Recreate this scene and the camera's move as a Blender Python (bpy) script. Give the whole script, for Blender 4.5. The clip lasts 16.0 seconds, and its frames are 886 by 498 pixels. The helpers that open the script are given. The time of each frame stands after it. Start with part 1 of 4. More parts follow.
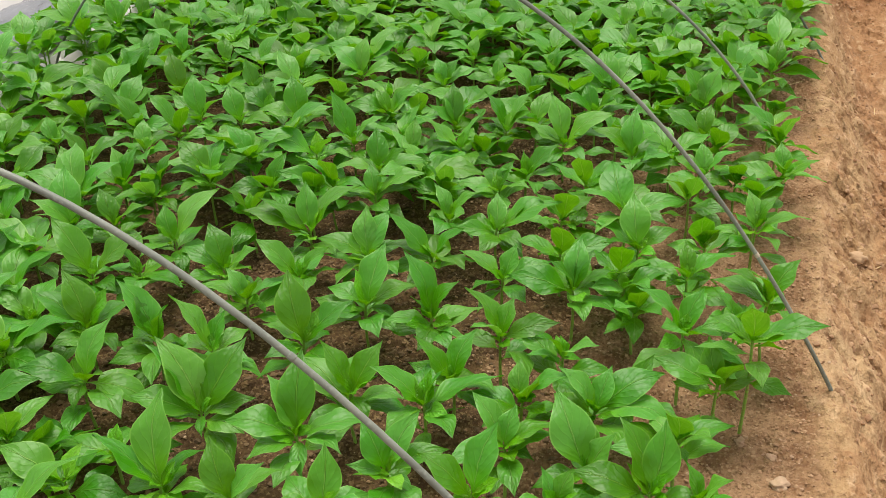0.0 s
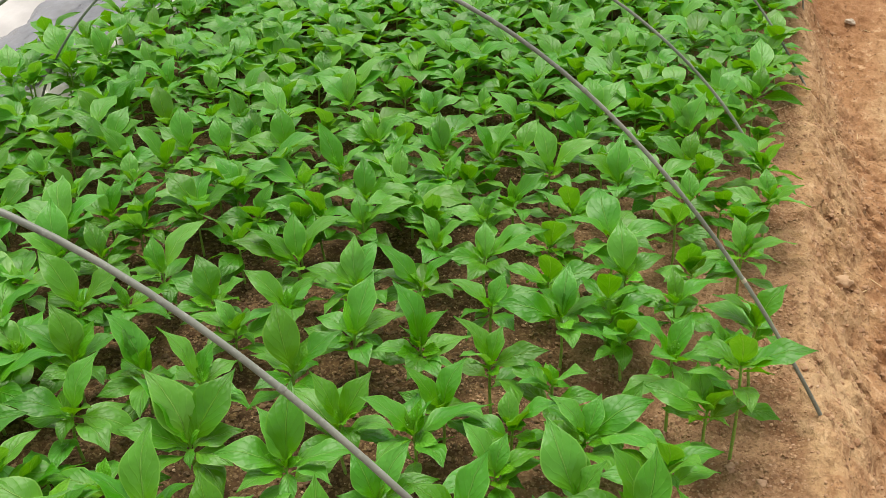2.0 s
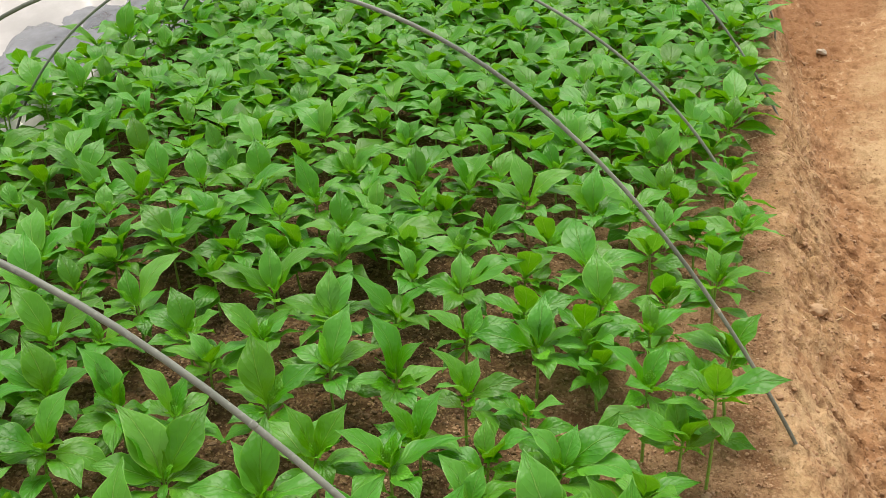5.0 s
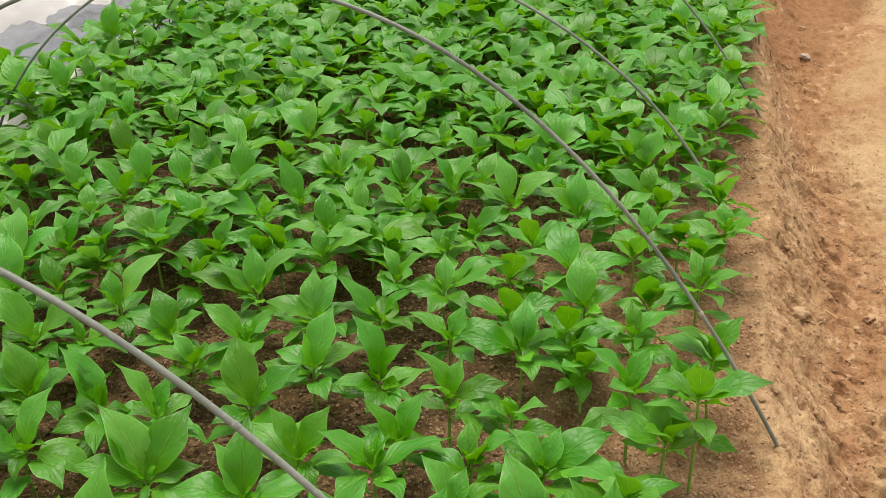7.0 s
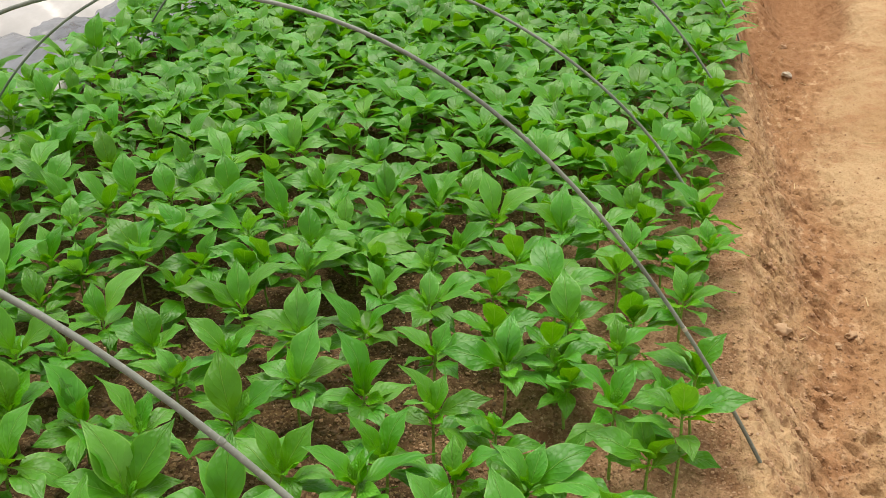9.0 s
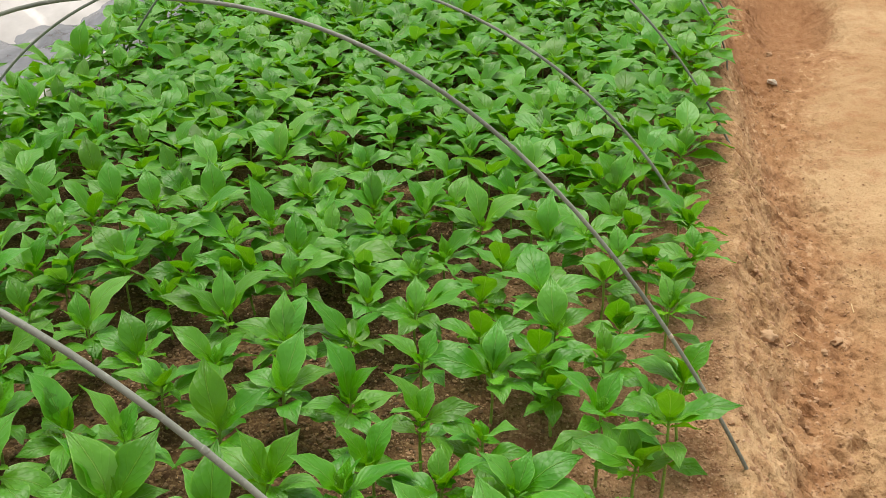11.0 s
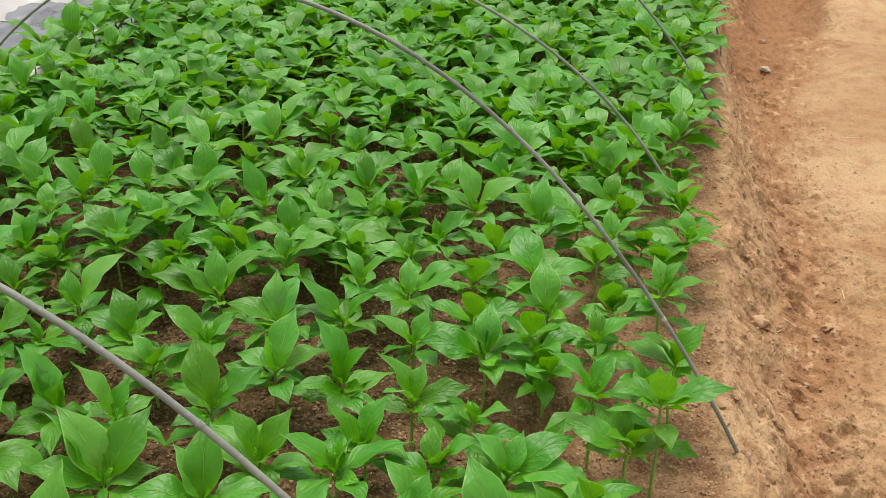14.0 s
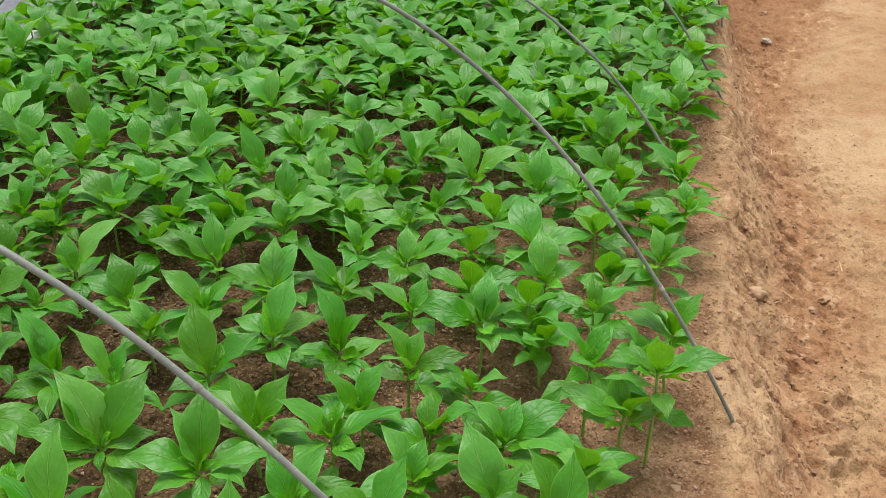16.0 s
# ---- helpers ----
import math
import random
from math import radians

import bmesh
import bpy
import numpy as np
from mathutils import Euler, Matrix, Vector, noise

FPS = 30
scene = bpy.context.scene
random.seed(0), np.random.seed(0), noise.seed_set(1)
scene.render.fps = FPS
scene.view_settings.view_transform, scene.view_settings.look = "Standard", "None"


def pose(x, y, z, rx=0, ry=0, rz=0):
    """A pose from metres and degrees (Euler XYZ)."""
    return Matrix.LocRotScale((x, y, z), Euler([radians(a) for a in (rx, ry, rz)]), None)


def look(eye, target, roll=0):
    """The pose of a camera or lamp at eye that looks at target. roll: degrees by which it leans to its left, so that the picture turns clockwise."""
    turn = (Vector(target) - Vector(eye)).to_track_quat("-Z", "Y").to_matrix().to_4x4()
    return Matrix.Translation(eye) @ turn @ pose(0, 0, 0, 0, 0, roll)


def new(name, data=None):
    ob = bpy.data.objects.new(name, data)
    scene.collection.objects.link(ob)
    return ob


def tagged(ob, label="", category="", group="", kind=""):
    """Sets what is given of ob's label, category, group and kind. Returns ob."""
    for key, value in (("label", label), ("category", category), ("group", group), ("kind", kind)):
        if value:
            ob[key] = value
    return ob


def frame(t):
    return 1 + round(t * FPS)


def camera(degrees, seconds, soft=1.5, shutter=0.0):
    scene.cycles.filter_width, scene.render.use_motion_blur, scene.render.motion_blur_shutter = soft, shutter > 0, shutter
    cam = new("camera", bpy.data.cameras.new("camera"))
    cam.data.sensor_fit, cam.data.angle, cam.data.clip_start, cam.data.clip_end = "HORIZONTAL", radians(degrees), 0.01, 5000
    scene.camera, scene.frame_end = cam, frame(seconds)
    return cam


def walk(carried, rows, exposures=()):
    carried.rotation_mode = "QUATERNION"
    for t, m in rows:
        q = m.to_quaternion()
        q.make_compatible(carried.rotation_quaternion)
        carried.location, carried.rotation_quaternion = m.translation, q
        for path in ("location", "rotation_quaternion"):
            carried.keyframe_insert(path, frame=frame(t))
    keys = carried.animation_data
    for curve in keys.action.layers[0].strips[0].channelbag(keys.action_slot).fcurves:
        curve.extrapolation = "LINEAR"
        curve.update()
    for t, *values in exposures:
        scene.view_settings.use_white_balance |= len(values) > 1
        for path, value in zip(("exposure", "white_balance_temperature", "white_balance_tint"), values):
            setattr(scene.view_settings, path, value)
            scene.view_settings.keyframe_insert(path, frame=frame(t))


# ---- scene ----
cam = camera(45.0, 16.0, soft=0.3)
PATH = [
    (0, (-0.004, -0.003, 0.895), (-0.529, 1.634, -0.127), -1.9),
    (0.5, (-0.003, -0.003, 0.897), (-0.525, 1.646, -0.107), -2.0),
    (1, (-0.005, -0.003, 0.896), (-0.521, 1.652, -0.102), -2.0),
    (1.5, (-0.005, -0.003, 0.897), (-0.515, 1.656, -0.096), -2.0),
    (2, (-0.005, -0.004, 0.898), (-0.513, 1.665, -0.081), -2.1),
    (2.5, (-0.004, -0.004, 0.901), (-0.512, 1.674, -0.062), -2.2),
    (3, (-0.004, -0.002, 0.901), (-0.504, 1.684, -0.052), -2.1),
    (3.5, (-0.004, -0.003, 0.902), (-0.497, 1.687, -0.047), -2.0),
    (4, (-0.002, -0.002, 0.902), (-0.49, 1.694, -0.038), -1.9),
    (6.5, (0.001, -0.001, 0.901), (-0.454, 1.709, -0.031), -1.4),
    (7, (0.001, -0.002, 0.902), (-0.448, 1.71, -0.029), -1.1),
    (7.5, (0.002, -0.001, 0.903), (-0.441, 1.715, -0.024), -1.0),
    (8, (-0.002, -0.002, 0.902), (-0.432, 1.722, -0.016), -0.7),
    (8.5, (-0.003, -0.002, 0.902), (-0.427, 1.727, -0.01), -0.4),
    (9, (-0.002, -0.003, 0.903), (-0.422, 1.729, -0.004), -0.3),
    (11.5, (0.001, -0.001, 0.902), (-0.396, 1.743, 0.008), -0.1),
    (12, (0.002, -0.001, 0.901), (-0.394, 1.742, 0.003), -0.1),
    (12.5, (0.001, 0.0, 0.899), (-0.39, 1.74, -0.005), -0.1),
    (13, (-0.002, -0.002, 0.898), (-0.388, 1.738, -0.01), 0.1),
    (13.5, (-0.003, -0.002, 0.897), (-0.386, 1.737, -0.014), 0.4),
    (14, (-0.006, -0.003, 0.895), (-0.383, 1.733, -0.023), 0.8),
    (14.5, (-0.006, -0.003, 0.893), (-0.379, 1.727, -0.039), 1.1),
    (15, (-0.005, -0.003, 0.893), (-0.375, 1.721, -0.051), 1.2),
    (15.5, (-0.007, -0.004, 0.892), (-0.376, 1.716, -0.059), 1.3),
    (16, (-0.007, -0.003, 0.889), (-0.373, 1.71, -0.076), 1.4),
]
walk(cam, [(t, look(eye, target, roll)) for t, eye, target, roll in PATH],
     [(0.0, 0.16, 6850, 12), (12.5, 0.07, 6950, 11.5), (15.0, 0.09, 6450, 14), (16.0, 0.10, 6350, 14)])

# ---------------------------------------------------------------- sky and sun
world = bpy.data.worlds.new("overcast_sky")
scene.world = world
world.use_nodes = True
wn, wl = world.node_tree.nodes, world.node_tree.links
sky = wn.new("ShaderNodeTexSky")
sky.sky_type, sky.sun_disc = "NISHITA", False
sky.sun_elevation, sky.sun_rotation = radians(73), radians(-23)
soft_sky = wn.new("ShaderNodeHueSaturation")
soft_sky.inputs["Saturation"].default_value = 0.05
wl.new(sky.outputs[0], soft_sky.inputs["Color"])
wl.new(soft_sky.outputs[0], wn["Background"].inputs["Color"])
wn["Background"].inputs["Strength"].default_value = 0.2
sun = new("sun", bpy.data.lights.new("sun", "SUN"))
sun.data.energy, sun.data.angle, sun.data.color = 3.4, radians(40), (1.0, 0.96, 0.88)
sun.matrix_basis = look((-0.4, 0.95, 3.4), (0, 0, 0))


# ---------------------------------------------------------------- materials
def material(name):
    m = bpy.data.materials.new(name)
    m.use_nodes = True
    t = m.node_tree
    return m, t, t.nodes["Principled BSDF"]


def node(t, kind, **values):
    n = t.nodes.new("ShaderNode" + kind)
    for key, value in values.items():
        n.inputs[key.replace("_", " ")].default_value = value
    return n


def math_node(t, op, a, b=None, clamp=False):
    n = t.nodes.new("ShaderNodeMath")
    n.operation, n.use_clamp = op, clamp
    for k, v in enumerate((a, b)):
        if v is None:
            continue
        if isinstance(v, (int, float)):
            n.inputs[k].default_value = v
        else:
            t.links.new(v, n.inputs[k])
    return n.outputs[0]


def mix_colour(t, fac, a, b, blend="MIX"):
    n = t.nodes.new("ShaderNodeMix")
    n.data_type, n.blend_type = "RGBA", blend
    for k, v in ((0, fac), (6, a), (7, b)):
        if isinstance(v, (int, float)):
            n.inputs[k].default_value = v
        elif isinstance(v, tuple):
            n.inputs[k].default_value = (*v, 1)
        else:
            t.links.new(v, n.inputs[k])
    return n.outputs[2]


def ramp(t, value, lo, hi):
    n = t.nodes.new("ShaderNodeMapRange")
    n.interpolation_type = "SMOOTHSTEP"
    n.inputs[1].default_value, n.inputs[2].default_value = lo, hi
    t.links.new(value, n.inputs[0])
    return n.outputs[0]


def noise_at(t, coords, scale, detail=4.0, rough=0.55):
    n = node(t, "TexNoise", Scale=scale, Detail=detail, Roughness=rough)
    t.links.new(coords, n.inputs["Vector"])
    return n.outputs["Fac"]


def bump(t, height, strength, distance, target, under=None):
    n = node(t, "Bump", Strength=strength, Distance=distance)
    t.links.new(height, n.inputs["Height"])
    if under:
        t.links.new(under, n.inputs["Normal"])
    t.links.new(n.outputs[0], target)
    return n.outputs[0]


def leaf_material(name, blade, base, vein, pucker):
    """Pepper leaf: paler midrib and side veins, yellower towards the stalk, puckered between the veins, lets light through."""
    m, t, p = material(name)
    uv = t.nodes.new("ShaderNodeUVMap")
    sep = t.nodes.new("ShaderNodeSeparateXYZ")
    t.links.new(uv.outputs[0], sep.inputs[0])
    s, v = sep.outputs[0], math_node(t, "ABSOLUTE", math_node(t, "SUBTRACT", sep.outputs[1], 0.5))
    rib = math_node(t, "SUBTRACT", 1.0, ramp(t, v, 0.006, 0.026))
    curve = math_node(t, "MULTIPLY", math_node(t, "POWER", v, 0.8), 4.2)
    wander = math_node(t, "MULTIPLY", noise_at(t, uv.outputs[0], 4.0, 2.0), 0.9)
    run = math_node(t, "ADD", math_node(t, "SUBTRACT", math_node(t, "MULTIPLY", s, 6.0), curve), wander)
    away = math_node(t, "ABSOLUTE", math_node(t, "SUBTRACT", math_node(t, "FRACT", run), 0.5))
    side = math_node(t, "SUBTRACT", 1.0, ramp(t, away, 0.02, 0.10))
    swell = ramp(t, away, 0.0, 0.45)
    info, geo = t.nodes.new("ShaderNodeObjectInfo"), t.nodes.new("ShaderNodeNewGeometry")
    chance = math_node(t, "FRACT", math_node(t, "ADD", info.outputs["Random"], math_node(t, "MULTIPLY", geo.outputs["Random Per Island"], 7.31)))
    chance2 = math_node(t, "FRACT", math_node(t, "MULTIPLY", chance, 17.7))
    coords = t.nodes.new("ShaderNodeTexCoord").outputs["UV"]
    blotch = noise_at(t, coords, 3.0, 2.0)
    colour = mix_colour(t, ramp(t, s, 0.46, 0.06), blade, base)
    colour = mix_colour(t, math_node(t, "MULTIPLY", math_node(t, "ADD", rib, math_node(t, "MULTIPLY", side, 0.13), True), 0.55), colour, vein)
    colour = mix_colour(t, math_node(t, "MULTIPLY", ramp(t, v, 0.455, 0.485), 0.4), colour, vein)
    colour = mix_colour(t, math_node(t, "MULTIPLY", blotch, 0.28), colour, tuple(0.72 * c for c in blade))
    hsv = t.nodes.new("ShaderNodeHueSaturation")
    t.links.new(colour, hsv.inputs["Color"])
    t.links.new(math_node(t, "ADD", 0.491, math_node(t, "MULTIPLY", chance, 0.020)), hsv.inputs["Hue"])
    t.links.new(math_node(t, "SUBTRACT", 1.15, math_node(t, "MULTIPLY", chance2, 0.18)), hsv.inputs["Saturation"])
    t.links.new(math_node(t, "ADD", 0.78, math_node(t, "MULTIPLY", chance2, 0.70)), hsv.inputs["Value"])
    t.links.new(hsv.outputs[0], p.inputs["Base Color"])
    p.inputs["Roughness"].default_value = 0.42
    p.inputs["Specular IOR Level"].default_value = 0.55
    height = math_node(t, "SUBTRACT", math_node(t, "MULTIPLY", swell, 0.18 * pucker), math_node(t, "ADD", rib, math_node(t, "MULTIPLY", side, 0.12)))
    grain_map = node(t, "Mapping", Scale=(1.0, 0.42, 1.0))
    t.links.new(coords, grain_map.inputs[0])
    puff = t.nodes.new("ShaderNodeTexVoronoi")
    puff.feature = "SMOOTH_F1"
    puff.inputs["Scale"].default_value = 19.0
    t.links.new(grain_map.outputs[0], puff.inputs["Vector"])
    grain = math_node(t, "SUBTRACT", 1.0, puff.outputs["Distance"])
    height = math_node(t, "ADD", height, math_node(t, "MULTIPLY", grain, 0.6 * pucker))
    normal = bump(t, height, 0.85, 0.0019, p.inputs["Normal"])
    glow = t.nodes.new("ShaderNodeBsdfTranslucent")
    t.links.new(mix_colour(t, 0.5, hsv.outputs[0], (0.24, 0.56, 0.008)), glow.inputs["Color"])
    t.links.new(normal, glow.inputs["Normal"])
    mixed = t.nodes.new("ShaderNodeMixShader")
    mixed.inputs[0].default_value = 0.36
    t.links.new(p.outputs[0], mixed.inputs[1])
    t.links.new(glow.outputs[0], mixed.inputs[2])
    t.links.new(mixed.outputs[0], t.nodes["Material Output"].inputs["Surface"])
    return m


LEAF = leaf_material("pepper_leaf", (0.068, 0.258, 0.020), (0.140, 0.41, 0.012), (0.29, 0.54, 0.11), 0.6)
YOUNG = leaf_material("young_pepper_leaf", (0.112, 0.37, 0.012), (0.165, 0.45, 0.010), (0.27, 0.54, 0.06), 1.1)


def stem_material():
    m, t, p = material("seedling_stem")
    coords = t.nodes.new("ShaderNodeTexCoord").outputs["Object"]
    streak = noise_at(t, coords, 60.0, 3.0)
    t.links.new(mix_colour(t, ramp(t, streak, 0.4, 0.7), (0.20, 0.40, 0.05), (0.20, 0.23, 0.06)), p.inputs["Base Color"])
    p.inputs["Roughness"].default_value = 0.5
    return m


STEM = stem_material()


def soil_material():
    """Dark crumbly bed soil, paler trodden sand on the bank and the path, in one sheet."""
    m, t, p = material("earth")
    tex = t.nodes.new("ShaderNodeTexCoord").outputs["Object"]
    sep = t.nodes.new("ShaderNodeSeparateXYZ")
    t.links.new(tex, sep.inputs[0])
    wide, mid, fine = noise_at(t, tex, 2.2, 5.0), noise_at(t, tex, 14.0, 6.0, 0.65), noise_at(t, tex, 190.0, 4.0, 0.7)
    grit = noise_at(t, tex, 420.0, 2.0)
    crumbs = t.nodes.new("ShaderNodeTexVoronoi")
    crumbs.inputs["Scale"].default_value = 130.0
    t.links.new(tex, crumbs.inputs["Vector"])
    cell = t.nodes.new("ShaderNodeSeparateColor")
    t.links.new(crumbs.outputs["Color"], cell.inputs[0])
    small = t.nodes.new("ShaderNodeTexVoronoi")
    small.inputs["Scale"].default_value = 330.0
    t.links.new(tex, small.inputs["Vector"])
    small_cell = t.nodes.new("ShaderNodeSeparateColor")
    t.links.new(small.outputs["Color"], small_cell.inputs[0])
    bed = mix_colour(t, ramp(t, mid, 0.35, 0.68), (0.052, 0.030, 0.014), (0.13, 0.074, 0.034))
    bed = mix_colour(t, math_node(t, "MULTIPLY", ramp(t, cell.outputs[0], 0.5, 1.0), 0.5), bed, (0.22, 0.14, 0.066))
    bed = mix_colour(t, math_node(t, "MULTIPLY", ramp(t, small_cell.outputs[0], 0.7, 1.0), 0.6), bed, (0.31, 0.215, 0.11))
    bed = mix_colour(t, math_node(t, "MULTIPLY", ramp(t, small_cell.outputs[1], 0.6, 1.0), 0.6), bed, (0.05, 0.026, 0.015))
    sand = mix_colour(t, ramp(t, wide, 0.36, 0.62), (0.37, 0.228, 0.113), (0.465, 0.32, 0.176))
    sand = mix_colour(t, math_node(t, "MULTIPLY", ramp(t, mid, 0.45, 0.72), 0.7), sand, (0.33, 0.165, 0.08))
    sand = mix_colour(t, math_node(t, "MULTIPLY", ramp(t, fine, 0.5, 0.8), 0.45), sand, (0.62, 0.45, 0.28))
    sand = mix_colour(t, math_node(t, "MULTIPLY", ramp(t, small_cell.outputs[1], 0.75, 1.0), 0.35), sand, (0.22, 0.115, 0.06))
    where = math_node(t, "ADD", sep.outputs[0], math_node(t, "MULTIPLY", math_node(t, "SUBTRACT", mid, 0.5), 0.22))
    spread = math_node(t, "ADD", sep.outputs[0], math_node(t, "MULTIPLY", math_node(t, "SUBTRACT", wide, 0.5), 0.26))
    spread = math_node(t, "ADD", spread, math_node(t, "MULTIPLY", ramp(t, sep.outputs[1], 2.2, 3.2), 0.07))
    dug = math_node(t, "SUBTRACT", spread, math_node(t, "MULTIPLY", ramp(t, sep.outputs[1], 2.3, 3.8), 0.13))
    dug = math_node(t, "SUBTRACT", dug, math_node(t, "MULTIPLY", ramp(t, sep.outputs[1], 3.25, 3.6), 0.10))
    dug = math_node(t, "ADD", dug, math_node(t, "MULTIPLY", ramp(t, sep.outputs[1], 1.6, 1.35), 0.07))
    loose = math_node(t, "MULTIPLY", ramp(t, spread, 0.21, 0.255), math_node(t, "SUBTRACT", 1.0, ramp(t, dug, 0.30, 0.40)))
    sand = mix_colour(t, math_node(t, "MULTIPLY", loose, 0.75), sand, mix_colour(t, mid, (0.37, 0.20, 0.098), (0.27, 0.132, 0.062)))
    edge_soil = mix_colour(t, ramp(t, mid, 0.38, 0.66), (0.23, 0.122, 0.062), (0.36, 0.22, 0.125))
    edge_soil = mix_colour(t, math_node(t, "MULTIPLY", ramp(t, small_cell.outputs[0], 0.6, 1.0), 0.5), edge_soil, (0.46, 0.31, 0.19))
    edge_soil = mix_colour(t, math_node(t, "MULTIPLY", ramp(t, small_cell.outputs[1], 0.6, 1.0), 0.6), edge_soil, (0.13, 0.068, 0.035))
    bed = mix_colour(t, ramp(t, where, -0.42, 0.02), bed, edge_soil)
    slant = node(t, "Mapping", Rotation=(0, 0, 0.6), Scale=(1.0, 0.45, 1.0))
    t.links.new(tex, slant.inputs[0])
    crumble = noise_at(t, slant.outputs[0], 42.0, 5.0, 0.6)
    bank_shade_zone = math_node(t, "MULTIPLY", ramp(t, spread, 0.09, 0.14), math_node(t, "SUBTRACT", 1.0, ramp(t, dug, 0.25, 0.5)))
    # Damp earth and painted pit shade, paler on ridges, following the crumble relief.
    sand = mix_colour(t, math_node(t, "MULTIPLY", bank_shade_zone, math_node(t, "MULTIPLY", ramp(t, crumble, 0.48, 0.36), 0.6)), sand, (0.17, 0.078, 0.036))
    sand = mix_colour(t, math_node(t, "MULTIPLY", bank_shade_zone, math_node(t, "MULTIPLY", ramp(t, crumble, 0.54, 0.66), 0.65)), sand, (0.58, 0.40, 0.24))
    for cx, cy, rx, ry in ((0.37, 4.22, 0.17, 0.54), (0.25, 3.55, 0.12, 0.40)):
        dx = math_node(t, "DIVIDE", math_node(t, "SUBTRACT", sep.outputs[0], cx), rx)
        dy = math_node(t, "DIVIDE", math_node(t, "SUBTRACT", sep.outputs[1], cy), ry)
        far = math_node(t, "ADD", math_node(t, "MULTIPLY", dx, dx), math_node(t, "MULTIPLY", dy, dy))
        far = math_node(t, "ADD", far, math_node(t, "MULTIPLY", math_node(t, "SUBTRACT", mid, 0.5), 1.4))
        sand = mix_colour(t, math_node(t, "MULTIPLY", ramp(t, far, 1.15, 0.7), 0.8), sand, mix_colour(t, crumble, (0.20, 0.088, 0.038), (0.35, 0.19, 0.095)))
    colour = mix_colour(t, ramp(t, where, 0.075, 0.15), bed, sand)
    colour = mix_colour(t, math_node(t, "MULTIPLY", ramp(t, grit, 0.58, 0.75), 0.45), colour, (0.12, 0.065, 0.035))
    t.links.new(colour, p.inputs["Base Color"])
    p.inputs["Roughness"].default_value = 0.95
    p.inputs["Specular IOR Level"].default_value = 0.15
    lumps = bump(t, crumbs.outputs["Distance"], 0.35, -0.004, p.inputs["Normal"])
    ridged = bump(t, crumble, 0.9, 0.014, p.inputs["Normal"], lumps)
    low = bump(t, mid, 0.6, 0.012, p.inputs["Normal"], ridged)
    bump(t, fine, 0.8, 0.003, p.inputs["Normal"], low)
    return m


EARTH = soil_material()


def stone_material(name, a, b):
    m, t, p = material(name)
    tex = t.nodes.new("ShaderNodeTexCoord").outputs["Object"]
    info, geo = t.nodes.new("ShaderNodeObjectInfo"), t.nodes.new("ShaderNodeNewGeometry")
    chance = math_node(t, "FRACT", math_node(t, "ADD", info.outputs["Random"], math_node(t, "MULTIPLY", geo.outputs["Random Per Island"], 5.77)))
    colour = mix_colour(t, chance, a, b)
    fine = noise_at(t, tex, 220.0, 4.0)
    colour = mix_colour(t, math_node(t, "MULTIPLY", fine, 0.5), colour, tuple(0.6 * c for c in a))
    t.links.new(colour, p.inputs["Base Color"])
    p.inputs["Roughness"].default_value = 0.9
    bump(t, fine, 0.6, 0.002, p.inputs["Normal"])
    return m


CLOD = stone_material("earth_clod", (0.09, 0.054, 0.025), (0.25, 0.155, 0.078))
SAND_CLOD = stone_material("sand_clod", (0.30, 0.165, 0.085), (0.50, 0.32, 0.185))
LOOSE_CLOD = stone_material("loose_clod", (0.30, 0.165, 0.085), (0.46, 0.29, 0.165))
STONE = stone_material("field_stone", (0.38, 0.23, 0.14), (0.58, 0.42, 0.28))
PATH_CLOD = stone_material("path_clod", (0.43, 0.27, 0.15), (0.50, 0.34, 0.20))
PALE = stone_material("pale_stone", (0.50, 0.43, 0.34), (0.60, 0.53, 0.43))


def rod_material():
    m, t, p = material("weathered_rod")
    tex = t.nodes.new("ShaderNodeTexCoord").outputs["Object"]
    worn, speck = noise_at(t, tex, 9.0, 5.0), noise_at(t, tex, 260.0, 3.0)
    colour = mix_colour(t, ramp(t, worn, 0.35, 0.7), (0.14, 0.158, 0.132), (0.25, 0.275, 0.235))
    colour = mix_colour(t, math_node(t, "MULTIPLY", ramp(t, speck, 0.5, 0.75), 0.45), colour, (0.33, 0.355, 0.31))
    t.links.new(colour, p.inputs["Base Color"])
    p.inputs["Roughness"].default_value = 0.55
    bump(t, speck, 0.4, 0.0006, p.inputs["Normal"])
    return m


ROD = rod_material()


